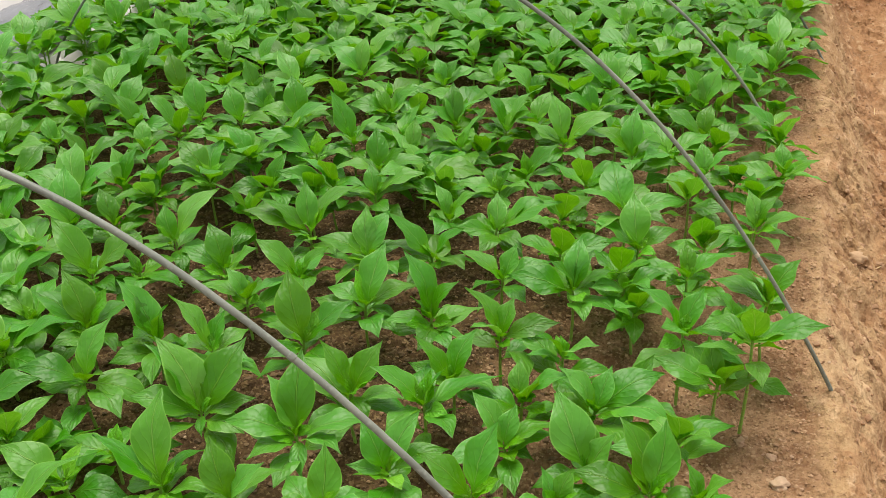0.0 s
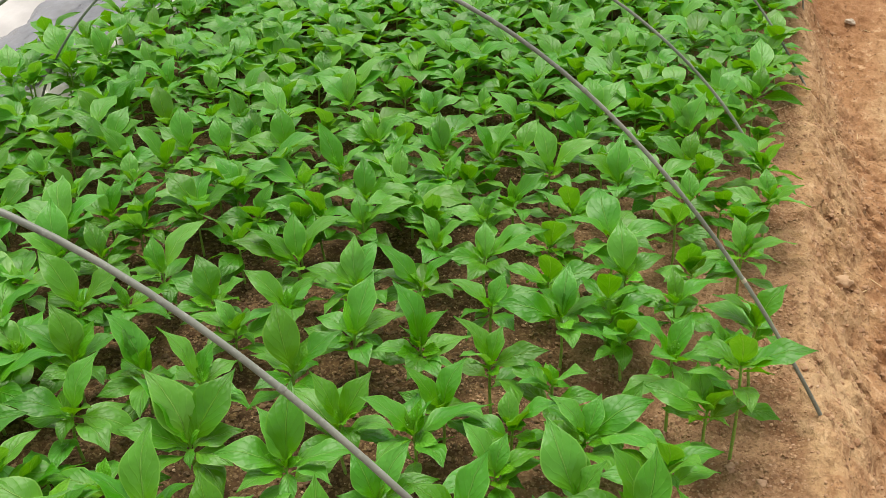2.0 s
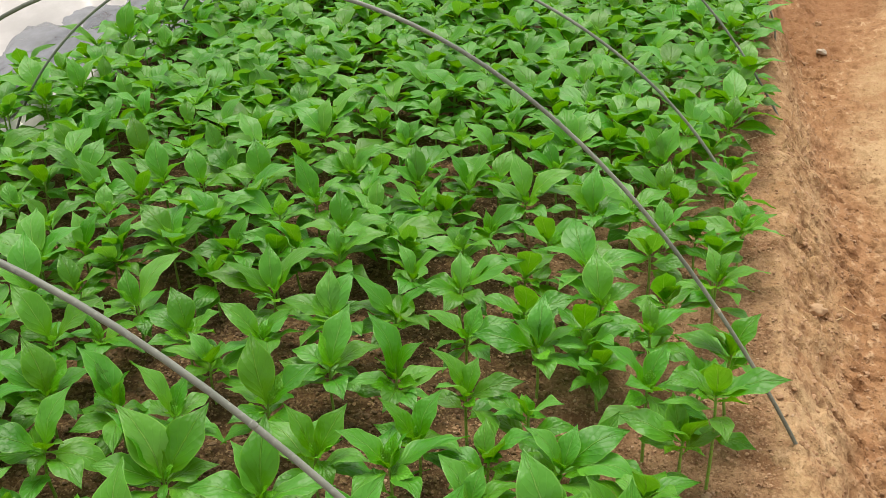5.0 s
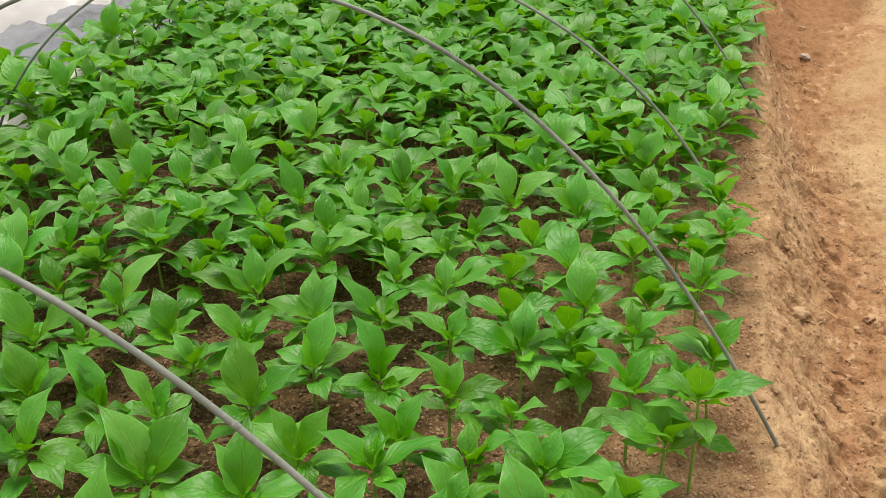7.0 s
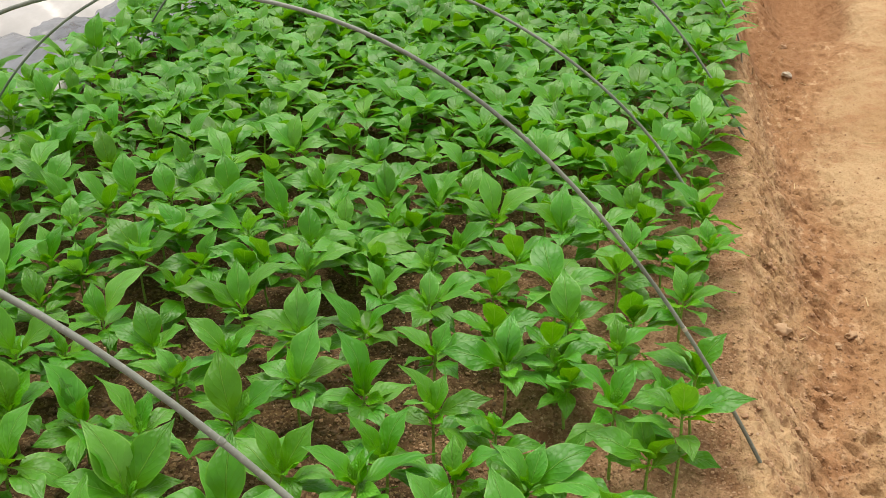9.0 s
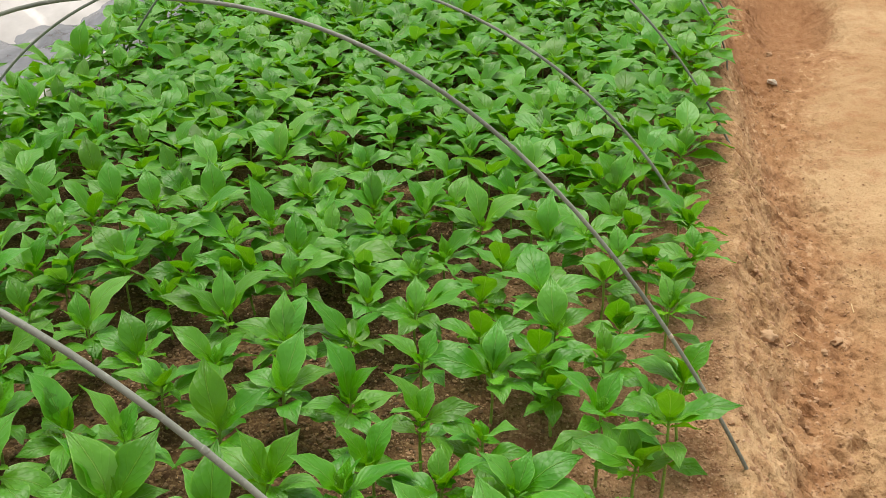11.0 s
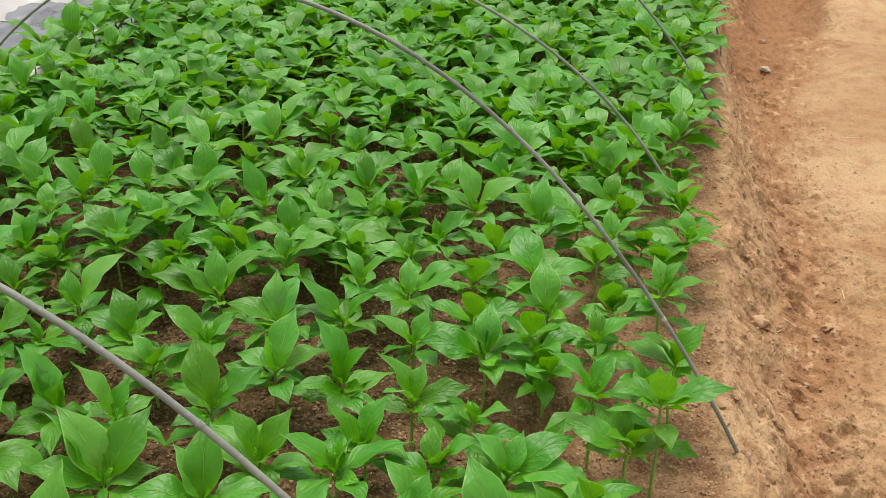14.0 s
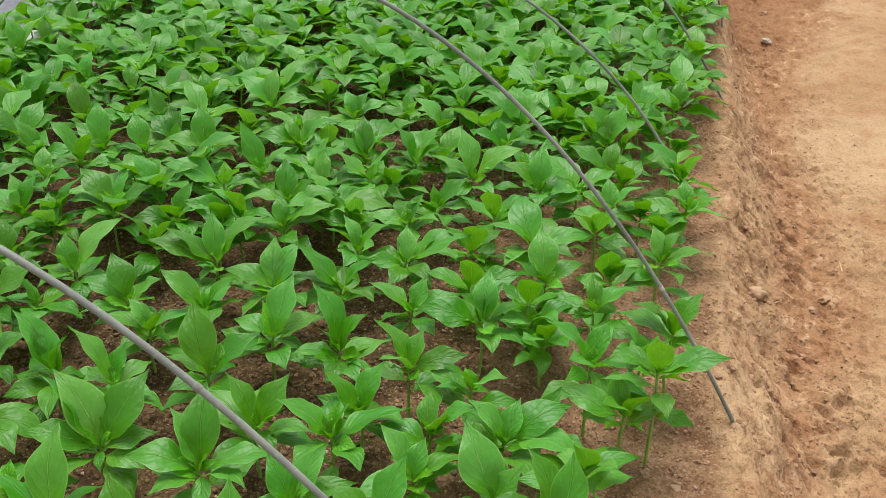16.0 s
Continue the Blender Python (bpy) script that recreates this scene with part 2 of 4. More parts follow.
def film_material(name, cover, tint):
    m, t, p = material(name)
    tex = t.nodes.new("ShaderNodeTexCoord").outputs["Object"]
    stretch = t.nodes.new("ShaderNodeMapping")
    stretch.inputs["Scale"].default_value = (1.0, 0.35, 1.0)
    t.links.new(tex, stretch.inputs[0])
    # Cloudy patches, with highlight streaks and dark folds also put into tint and cover.
    haze_gleam, crease = noise_at(t, stretch.outputs[0], 5.0, 5.0), noise_at(t, stretch.outputs[0], 26.0, 5.0, 0.65)
    t.links.new(mix_colour(t, ramp(t, haze_gleam, 0.35, 0.65), tuple(min(1.7 - cover, 1) * c for c in tint), tuple((0.35 + 0.6 * cover) * c for c in tint)), p.inputs["Base Color"])
    p.inputs["Roughness"].default_value = 0.2
    bump(t, crease, 1.05 - 0.85 * cover, 0.012, p.inputs["Normal"])
    glow = node(t, "BsdfTranslucent", Color=(0.85, 0.86, 0.87, 1))
    body = t.nodes.new("ShaderNodeMixShader")
    body.inputs[0].default_value = 0.12
    t.links.new(p.outputs[0], body.inputs[1])
    t.links.new(glow.outputs[0], body.inputs[2])
    clear = t.nodes.new("ShaderNodeBsdfTransparent")
    mixed = t.nodes.new("ShaderNodeMixShader")
    t.links.new(math_node(t, "ADD", cover, math_node(t, "MULTIPLY", math_node(t, "SUBTRACT", ramp(t, math_node(t, "ADD", math_node(t, "MULTIPLY", haze_gleam, 0.6), math_node(t, "MULTIPLY", crease, 0.4)), 0.38, 0.62), 0.5), 1.1 - cover), True), mixed.inputs[0])
    t.links.new(clear.outputs[0], mixed.inputs[1])
    t.links.new(body.outputs[0], mixed.inputs[2])
    t.links.new(mixed.outputs[0], t.nodes["Material Output"].inputs["Surface"])
    return m


CLEAR_FILM = film_material("clear_film", 0.72, (0.25, 0.27, 0.31))
WHITE_FILM = film_material("white_film", 0.95, (0.74, 0.72, 0.71))


def straw_material():
    m, t, p = material("dry_straw")
    tex = t.nodes.new("ShaderNodeTexCoord").outputs["Object"]
    t.links.new(mix_colour(t, noise_at(t, tex, 80.0), (0.48, 0.34, 0.17), (0.62, 0.48, 0.27)), p.inputs["Base Color"])
    p.inputs["Roughness"].default_value = 0.7
    return m


STRAW = straw_material()


# ---------------------------------------------------------------- helpers for meshes
def link_mesh(name, me, parent=None, basis=None):
    ob = new(name, me)
    ob.parent = parent
    if basis is not None:
        ob.matrix_basis = basis
    return ob


def grid_mesh(name, xs, ys, zs, mat, uv=None):
    """A smooth sheet over the lattice xs by ys; zs has the shape (len(ys), len(xs)), or (.., .., 3) for whole places."""
    ny, nx = zs.shape[:2]
    if zs.ndim == 2:
        gx, gy = np.meshgrid(xs, ys)
        places = np.stack([gx, gy, zs], -1)
    else:
        places = zs
    k = np.arange(nx * ny).reshape(ny, nx)
    quads = np.stack([k[:-1, :-1], k[:-1, 1:], k[1:, 1:], k[1:, :-1]], -1).reshape(-1, 4)
    me = bpy.data.meshes.new(name)
    me.vertices.add(nx * ny)
    me.vertices.foreach_set("co", places.astype(np.float32).ravel())
    me.loops.add(quads.size)
    me.loops.foreach_set("vertex_index", quads.astype(np.int32).ravel())
    me.polygons.add(len(quads))
    me.polygons.foreach_set("loop_start", np.arange(0, quads.size, 4, dtype=np.int32))
    me.polygons.foreach_set("use_smooth", np.ones(len(quads), bool))
    if uv is not None:
        me.uv_layers.new(name="UVMap").data.foreach_set("uv", uv.reshape(-1, 2)[quads.ravel()].astype(np.float32).ravel())
    me.materials.append(mat)
    me.update(calc_edges=True)
    return me


def lattice_noise(x, y, seed):
    """Smooth value noise in -1 to 1."""
    xi, yi = np.floor(x), np.floor(y)
    fx, fy = x - xi, y - yi
    fx, fy = fx * fx * (3 - 2 * fx), fy * fy * (3 - 2 * fy)

    def at(a, b):
        h = np.sin(a * 127.1 + b * 311.7 + seed * 74.7) * 43758.5453
        return h - np.floor(h)

    top = at(xi, yi) * (1 - fx) + at(xi + 1, yi) * fx
    low = at(xi, yi + 1) * (1 - fx) + at(xi + 1, yi + 1) * fx
    return 2 * (top * (1 - fy) + low * fy) - 1


def layered(x, y, scale, seed, octaves=4, fall=0.5):
    out, size = 0, 1.0
    for k in range(octaves):
        out = out + size * lattice_noise(x * scale * 2**k + 13.7 * k, y * scale * 2**k + 5.1 * k, seed + k)
        size *= fall
    return out


def smooth(a, b, x):
    u = np.clip((x - a) / (b - a), 0, 1)
    return u * u * (3 - 2 * u)


# ---------------------------------------------------------------- ground
BED_LEFT, BED_RIGHT = -1.56, 0.132


def ground_height(x, y):
    edge = BED_RIGHT + 0.025 * smooth(1.5, 1.1, y) - 0.03 * smooth(2.5, 3.4, y) + 0.010 * layered(y, 0 * y, 2.1, 3, 3)
    foot = edge + 0.135 - 0.05 * smooth(2.2, 3.0, y) + 0.03 * layered(y, 0 * y, 1.7, 9, 3)
    near = smooth(12, 4, np.abs(x)) * smooth(14, 7, np.abs(y))
    fall = np.clip((x - edge) / (foot - edge), 0, 1)
    bank = 0.35 * (1 - (1 - fall) ** 2) + 0.65 * smooth(0, 1, fall)
    left = smooth(BED_LEFT - 0.02, BED_LEFT - 0.16, x)
    clods = np.maximum(layered(x, y, 34, 21, 3), 0.1)
    z = 0.006 * layered(x, y, 9, 1, 3) + 0.0075 * clods + 0.003 * layered(x, y, 90, 4, 2)
    slope = bank * (1 - bank) * 4
    z = z * (1 - 0.6 * bank) + (0.5 * slope + 0.1 * bank) * (0.018 * layered(x, y, 11, 5, 3) + 0.016 * layered(x + 0.5 * y, 0.6 * y - 0.4 * x, 34, 15, 3) + 0.02 * np.maximum(layered(x + 0.4 * y, y, 22, 25, 3), -0.25) - 0.006 * np.maximum(layered(x, y, 40, 6, 2), 0))
    along, across = 0.7 * (x - y), 0.7 * (x + y)
    chips = layered(along * 0.5, across, 95, 61, 2) + 0.5 * layered(x, y, 28, 67, 2)
    pits = layered(along * 0.45, across, 62, 83, 2)
    worn = smooth(-0.03, 0.03, x - edge) * smooth(0.16, 0.04, x - foot) * (0.4 + 0.6 * smooth(-0.5, 0.4, layered(x, y, 6, 71, 2)))
    z = z + worn * (0.009 * np.clip(chips, -0.3, 0.8) - 0.017 * smooth(0.38, 0.62, pits))
    lumps = smooth(-0.06, 0.02, x - foot) * smooth(0.3, 0.1, x - foot) * smooth(-0.4, 0.5, layered(x, y, 4.5, 77, 2))
    z = z + lumps * 0.011 * np.clip(layered(x, 0.8 * y, 62, 79, 2) - 0.1, 0, 0.8)
    path = -0.128 + 0.045 * smooth(0.24, 0.62, x) + 0.014 * layered(x, y, 3.2, 7, 4) + 0.006 * layered(x, y, 17, 8, 4)
    path = path - 0.10 * np.exp(-(((x - 0.39) / 0.14) ** 4) - ((y - 4.22) / 0.40) ** 4)
    path = path - 0.012 * np.exp(-((x - 0.36) / 0.07) ** 2 - ((y - 1.55) / 0.16) ** 2) - 0.012 * np.exp(-((x - 0.5) / 0.08) ** 2 - ((y - 2.3) / 0.2) ** 2)
    path = path + 0.008 * np.exp(-(((y - 1.87 - 0.012 * np.sin(9 * x)) / 0.016) ** 2)) * smooth(0.31, 0.38, x) * smooth(0.75, 0.6, x)
    rim = 0.005 * np.exp(-((x - edge + 0.005) / 0.03) ** 2)
    z = z + rim + bank * path - 0.07 * left
    return z * near - 0.05 * (1 - near)


def spaced(fine_a, fine_b, step, far):
    inner = np.arange(fine_a, fine_b + step / 2, step)
    grow = np.array([0.03, 0.08, 0.16, 0.3, 0.6, 1.0, 1.8, 3.0, 6.0, 14.0, 35.0, far])
    return np.concatenate([fine_a - grow[::-1], inner, fine_b + grow])


def graded(wide, lo, hi):
    """Coordinates set wide outside lo to hi and close within."""
    return np.concatenate([wide[wide < lo - 0.002], np.arange(lo, hi, 0.0035), wide[wide >= hi]])


gx = graded(spaced(-1.72, 0.95, 0.0085, 160.0), 0.06, 0.48)
gy = graded(spaced(0.62, 4.4, 0.0095, 160.0), 0.9, 2.4)
mx, my = np.meshgrid(gx, gy)
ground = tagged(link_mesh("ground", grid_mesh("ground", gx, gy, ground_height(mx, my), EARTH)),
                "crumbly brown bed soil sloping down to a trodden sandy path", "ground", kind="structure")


def height_at(x, y):
    return float(ground_height(np.array([x]), np.array([y]))[0])


# ---------------------------------------------------------------- hoops
def hoop(y, middle, half, top, a, b, b_right=None, collars=(), half_left=None, lean=0.0):
    """A bent rod over the bed, its two ends pushed into the soil, with small tape joints as parts. lean: how much further off its left foot stands."""
    steps = 72
    places = []
    for k in range(steps + 1):
        u = -math.cos(math.pi * k / steps)
        reach, off = (half_left or half, lean * u * u) if u < 0 else (half, 0.0)
        places.append(Vector((middle + reach * u, y + off, top * max(0.0, 1 - abs(u) ** a) ** (b_right if b_right and u > 0 else b))))
    first, last = places[0].copy(), places[-1].copy()
    places.insert(0, first + (first - places[1]).normalized() * 0.07)
    places.append(last + (last - places[-2]).normalized() * 0.07)
    base = tagged(new("hoop"), "thin grey bent support rod arching over the seedling bed", "hoop", "hoops over the bed")
    base.location = (middle, y, 0)
    bm, ring = bmesh.new(), None
    sides, radius = 10, 0.0028
    for k, c in enumerate(places):
        ahead = (places[min(k + 1, len(places) - 1)] - places[max(k - 1, 0)]).normalized()
        across = ahead.cross(Vector((0, 1, 0))).normalized()
        other = ahead.cross(across).normalized()
        loop = [bm.verts.new(c - base.location + radius * (math.cos(2 * math.pi * i / sides) * across + math.sin(2 * math.pi * i / sides) * other)) for i in range(sides)]
        if ring:
            for i in range(sides):
                bm.faces.new((ring[i], ring[(i + 1) % sides], loop[(i + 1) % sides], loop[i])).smooth = True
        else:
            bm.faces.new(loop[::-1])
        ring = loop
    bm.faces.new(ring)
    me = bpy.data.meshes.new("rod")
    bm.to_mesh(me)
    bm.free()
    me.materials.append(ROD)
    rod = link_mesh("rod", me, base)
    for place, mat in collars:
        k = min(range(2, len(places) - 2), key=lambda i: abs(places[i].x - place))
        bm = bmesh.new()
        bmesh.ops.create_cone(bm, cap_ends=True, segments=12, radius1=0.0033, radius2=0.0032, depth=0.006)
        bmesh.ops.bevel(bm, geom=bm.edges[:], offset=0.0006, segments=1, affect="EDGES")
        me = bpy.data.meshes.new("collar")
        bm.to_mesh(me)
        bm.free()
        me.materials.append(mat)
        turn = (places[k + 1] - places[k - 1]).to_track_quat("Z", "Y").to_matrix().to_4x4()
        tagged(link_mesh("collar", me, base, Matrix.Translation(places[k] - base.location) @ turn), "pale tape collar" if mat == PALE else "small grey joint")
    return base


hoop(0.56, -0.672, 0.801, 0.585, 2.136, 1.384, collars=((-0.295, ROD),))
hoop(1.195, -0.629, 0.771, 0.593, 2.357, 0.993, collars=((0.018, PALE), (-0.199, ROD)))
hoop(1.808, -0.707, 0.770, 0.502, 2.057, 0.85, 0.70, half_left=0.86, lean=0.16)
hoop(2.42, -0.685, 0.818, 0.52, 2.6, 1.2, 0.98, half_left=0.878, lean=0.22)
hoop(3.12, -0.70, 0.83, 0.50, 2.2, 0.98, 0.72)
hoop(3.78, -0.70, 0.82, 0.50, 2.2, 0.98)


# ---------------------------------------------------------------- plastic film beside the bed
def film_sheet(name, label, mat, x0, x1, y0, y1, rise, seed, step=0.02):
    xs, ys = np.arange(x0, x1 + step / 2, step), np.arange(y0, y1 + step / 2, step)
    px, py = np.meshgrid(xs, ys)
    u = (px - x1) / (x0 - x1)
    ragged = px + 0.05 * layered(px, py, 1.6, seed + 30, 3) * (1 - u)
    folds = 1 - np.abs(layered(ragged * 2.2 + 0.5 * py, py * 0.55, 2.4, seed, 4))
    z = rise(u) + 0.035 * folds * np.minimum(1, 3 * u + 0.25) + 0.008 * layered(px, py, 14, seed + 3, 3)
    z = np.maximum(z, ground_height(ragged, py) + 0.006)
    me = grid_mesh(name, xs, ys, np.stack([ragged, py, z], -1), mat)
    return tagged(link_mesh(name, me), label, "plastic film")


film_sheet("plastic_sheet", "clear crumpled plastic film lying along the bed edge", CLEAR_FILM, -2.1, -1.55, 0.7, 6.0, lambda u: 0.01 + 0.06 * u, 41)
film_sheet("plastic_sheet", "white folded edge of plastic film along the bed", WHITE_FILM, -1.62, -1.545, 0.7, 6.0, lambda u: 0.008 + 0.014 * np.sin(math.pi * u), 47, 0.01)
film_sheet("plastic_sheet", "white wrinkled plastic film heaped beyond the clear sheet", WHITE_FILM, -3.5, -1.83, 0.7, 6.0, lambda u: 0.03 + 0.27 * np.sin(math.pi * np.clip(u, 0, 1)) ** 0.8, 57)


# ---------------------------------------------------------------- pepper seedlings
def leaf_mesh(name, mat, seed, rows, cols, width, fold, arch, stalk=0.12):
    """A leaf one metre long from stalk to tip along x, to be scaled: ovate blade with a drawn-out tip, folded along the midrib."""
    r = random.Random(seed)
    s = np.linspace(0, 1, rows + 1)
    v = np.linspace(-1, 1, cols + 1)
    u = np.clip((s - stalk) / (1 - stalk), 0, 1)
    shape = u ** r.uniform(0.72, 0.9) * (1 - u) ** r.uniform(0.95, 1.2)
    shape = shape / shape.max() * (1 - 0.38 * smooth(0.55, 0.97, u))
    half = np.maximum(width * shape, 0.013 * (1 - u))
    half[-1] = 0.001
    ss, vv = np.meshgrid(s, v, indexing="ij")
    hh = half[:, None] * np.ones_like(vv)
    skew = r.uniform(-0.05, 0.05)
    phase, wave = r.uniform(0, 6), r.uniform(0.07, 0.2)
    blade = smooth(0.0, 0.25, np.clip((ss - stalk) / (1 - stalk), 0, 1))
    y = hh * vv * np.cos(fold * (1 - 0.45 * ss)) + skew * np.sin(math.pi * ss)
    z = hh * np.abs(vv) * math.sin(fold) * (1 - 0.5 * ss) - 0.35 * hh * vv**2 * math.sin(fold)
    z = z + arch * np.sin(math.pi * ss**1.15) + wave * hh * blade * np.sin(13 * ss + phase + 1.4 * np.sign(vv)) * vv**2
    z = z + 0.026 * blade * lattice_noise(ss * 9 + phase, vv * 2.5 + phase, seed) * (1 - np.abs(vv) * 0.5)
    z = z - r.uniform(0.0, 0.13) * smooth(0.55, 1.0, ss) * ss
    twist = r.uniform(-0.6, 0.6) * ss
    y, z = y * np.cos(twist) - (z - arch * np.sin(math.pi * ss)) * np.sin(twist) * 0.5, z + y * np.sin(twist)
    y, z = y - ss * y[-1].mean(), z - ss * z[-1].mean()
    uv = np.stack([ss, 0.5 + 0.5 * vv], -1)
    return grid_mesh(name, None, None, np.stack([ss, y, z], -1), mat, uv)


BIG = [leaf_mesh("leaf", LEAF, 100 + k, 14, 6, 0.228 + 0.013 * (k % 4), 0.24 + 0.08 * (k % 5), 0.055 + 0.026 * (k % 4)) for k in range(12)]
SMALL = [leaf_mesh("young_leaf", YOUNG, 200 + k, 10, 4, 0.25 + 0.03 * (k % 3), 0.4 + 0.1 * (k % 3), 0.04, 0.08) for k in range(6)]
FAR_BIG = [leaf_mesh("far_leaf", LEAF, 100 + k, 8, 4, 0.222 + 0.014 * (k % 4), 0.26 + 0.07 * (k % 5), 0.055 + 0.026 * (k % 4)) for k in range(12)]
FAR_SMALL = [leaf_mesh("far_young_leaf", YOUNG, 200 + k, 6, 2, 0.2 + 0.02 * (k % 3), 0.45 + 0.1 * (k % 3), 0.04, 0.08) for k in range(6)]


def stem_mesh(seed, sides=6, rings=6):
    """A slightly bent stem one metre high and 4 mm thick, to be scaled in height."""
    r = random.Random(seed)
    k = np.arange(sides + 1) * 2 * math.pi / sides
    h = np.linspace(-0.12, 1.0, rings + 1)
    bend, turn = r.uniform(0.002, 0.005), r.uniform(0, 6)
    off = bend * np.sin(math.pi * np.clip(h, 0, 1))
    rad = 0.0023 - 0.0006 * h
    places = np.stack([rad[:, None] * np.cos(k) + (off * math.cos(turn))[:, None], rad[:, None] * np.sin(k) + (off * math.sin(turn))[:, None], h[:, None] + 0 * k], -1)
    return grid_mesh("stem", None, None, places, STEM, np.zeros((rings + 1, sides + 1, 2)))


STEMS = [stem_mesh(300 + k) for k in range(6)]
luck = random.Random(11)


def leaf_pose(z, azimuth, rise, length, roll=0.0):
    return Matrix.Translation((0, 0, z)) @ Euler((radians(roll), radians(-rise), radians(azimuth))).to_matrix().to_4x4() @ Matrix.Scale(length, 4)


def plan(h, leaves, sparse=False):
    """The parts of one seedling: kind, variant and pose above its foot. leaves: azimuth, rise, length in cm, and "young" or "low" for those at the tip or low on the stem."""
    parts = [("stem", luck.randrange(6), Matrix.Diagonal((1, 1, h, 1)))]
    for azimuth, rise, cm, *sort in leaves:
        if "young" in sort:
            parts.append(("young_leaf", luck.randrange(6), leaf_pose(h - 0.006, azimuth, rise, cm / 100, luck.uniform(-15, 15))))
        else:
            z = h * 0.55 if sort else h - 0.006
            parts.append(("leaf", luck.randrange(12), leaf_pose(z, azimuth, rise, cm * 1.05 / 100, luck.uniform(-14, 14))))
    spin = luck.uniform(0, 360)
    for k in range(2):
        parts.append(("young_leaf", luck.randrange(6), leaf_pose(h - 0.004, spin + 180 * k, luck.uniform(35, 60), luck.uniform(0.02, 0.032), luck.uniform(-20, 20))))
    for k in range(luck.choice((1, 2, 2))):
        parts.append(("young_leaf", luck.randrange(6), leaf_pose(h - 0.012, -90 + luck.uniform(-25, 25) + 90 * (k - 0.5), luck.uniform(8, 38), luck.uniform(0.032, 0.048), luck.uniform(-25, 25))))
    if not any("young" in sort for _, _, _, *sort in leaves):
        for k in range(2):
            parts.append(("young_leaf", luck.randrange(6), leaf_pose(h - 0.005, spin + 150 * k, luck.uniform(46, 70), luck.uniform(0.026, 0.04), luck.uniform(-20, 20))))
    turns = sorted(a % 360 for a, _, _, *sort in leaves if "young" not in sort) or [0]
    for a, b in zip(turns, turns[1:] + [turns[0] + 360]):
        gaps = int((b - a) / (98 if sparse else 82))
        for k in range(gaps):
            turn = a + (b - a) * (k + 1) / (gaps + 1)
            parts.append(("leaf", luck.randrange(12), leaf_pose(h * luck.uniform(0.7, 0.9), turn + luck.uniform(-8, 8), luck.uniform(-4, 18), luck.uniform(0.062, 0.084), luck.uniform(-18, 18))))
    for k in range(2 if sparse else 3):
        parts.append(("leaf", luck.randrange(12), leaf_pose(h * luck.uniform(0.5, 0.82), spin + 75 + 120 * k + luck.uniform(-30, 30), luck.uniform(-10, 14), luck.uniform(0.056, 0.078), luck.uniform(-15, 15))))
    return parts


feet = []
LABEL = "young pepper seedling with broad pointed green leaves in soil"
DRAWN = "young pepper seedling with green leaves over bare reddish soil"
LEGGY = "tall pepper seedling on a long bare stem at the bed edge"


def seedling(x, y, h, *leaves):
    feet.append((x, y))
    z = height_at(x, y)
    base = tagged(new("pepper_seedling"), LEGGY if h > 0.098 else DRAWN if x > -0.12 else LABEL, "seedling", "pepper seedlings in the bed")
    base.location = (x, y, z)
    meshes = {"stem": STEMS, "leaf": BIG, "young_leaf": SMALL}
    for kind, pick, basis in plan(max(h - z, 0.03), leaves, x > -0.35 and y < 2):
        link_mesh(kind, meshes[kind][pick], base, basis)


seedling(-0.684, 0.717, 0.085, (-155, 15, 6.7), (180, 25, 8.2), (65, 51, 4.9, "young"), (-1, 44, 3.8, "young"), (164, -46, 5.6))
seedling(-0.574, 0.737, 0.085, (171, 29, 9.4), (108, 52, 10.5), (64, 13, 6.3), (112, 58, 3.4, "young"), (162, -17, 5.7), (48, 57, 3.7, "young"), (128, -53, 6.1))
seedling(-0.492, 0.738, 0.085, (136, 52, 7.1), (18, 52, 6.6), (43, 14, 6.9), (153, -3, 5.4), (46, 58, 3.6, "young"))
seedling(-0.392, 0.745, 0.085, (99, 51, 7.3), (-170, 11, 5.1), (3, 21, 6), (27, 58, 3.6, "young"))
seedling(-0.794, 0.764, 0.080, (72, 17, 7.1), (159, -9, 5.6), (-39, 63, 6.9), (153, -44, 5.7))
seedling(-0.762, 0.791, 0.045, (-34, 67, 7.2), (-13, 42, 6.6))
seedling(-0.678, 0.803, 0.050, (-100, 26, 6.2), (111, -3, 5.7))
seedling(-0.242, 0.811, 0.085, (-176, 43, 7.6), (74, 50, 8.4), (8, 47, 4.4, "young"), (140, -40, 5.2))
seedling(-0.152, 0.823, 0.080, (60, 59, 4.8), (144, 59, 4.8), (-142, 22, 6), (35, 5, 4.3))
seedling(-0.343, 0.825, 0.085, (148, 52, 6.6), (-162, 18, 4.5), (56, 61, 2.6, "young"), (-20, -16, 3.6), (30, 14, 7), (59, 49, 7.6))
seedling(-0.006, 0.852, 0.090, (138, 58, 5.3), (150, 2, 4.3), (-86, 71, 4.3, "young"), (-27, 63, 6.6), (22, 7, 4.2))
seedling(-0.059, 0.852, 0.095, (135, 48, 8.7), (83, 52, 8), (-180, 12, 8.2), (166, 52, 4.6, "young"), (21, 58, 3.6, "young"), (79, -44, 5.5))
seedling(-0.464, 0.854, 0.085, (-165, 17, 8.2), (148, 51, 7.8), (101, 53, 9.8), (23, 9, 8.3), (-17, 65, 3.9, "young"), (-63, -19, 5.2), (120, 60, 2.7, "young"))
seedling(-0.592, 0.863, 0.085, (169, 49, 10.5), (158, 52, 10.4), (63, 43, 10.1), (93, 52, 7), (-165, 19, 8.4), (24, 14, 6.6), (-63, -9, 3.4), (138, 57, 5.6, "young"), (76, 57, 3.8, "young"))
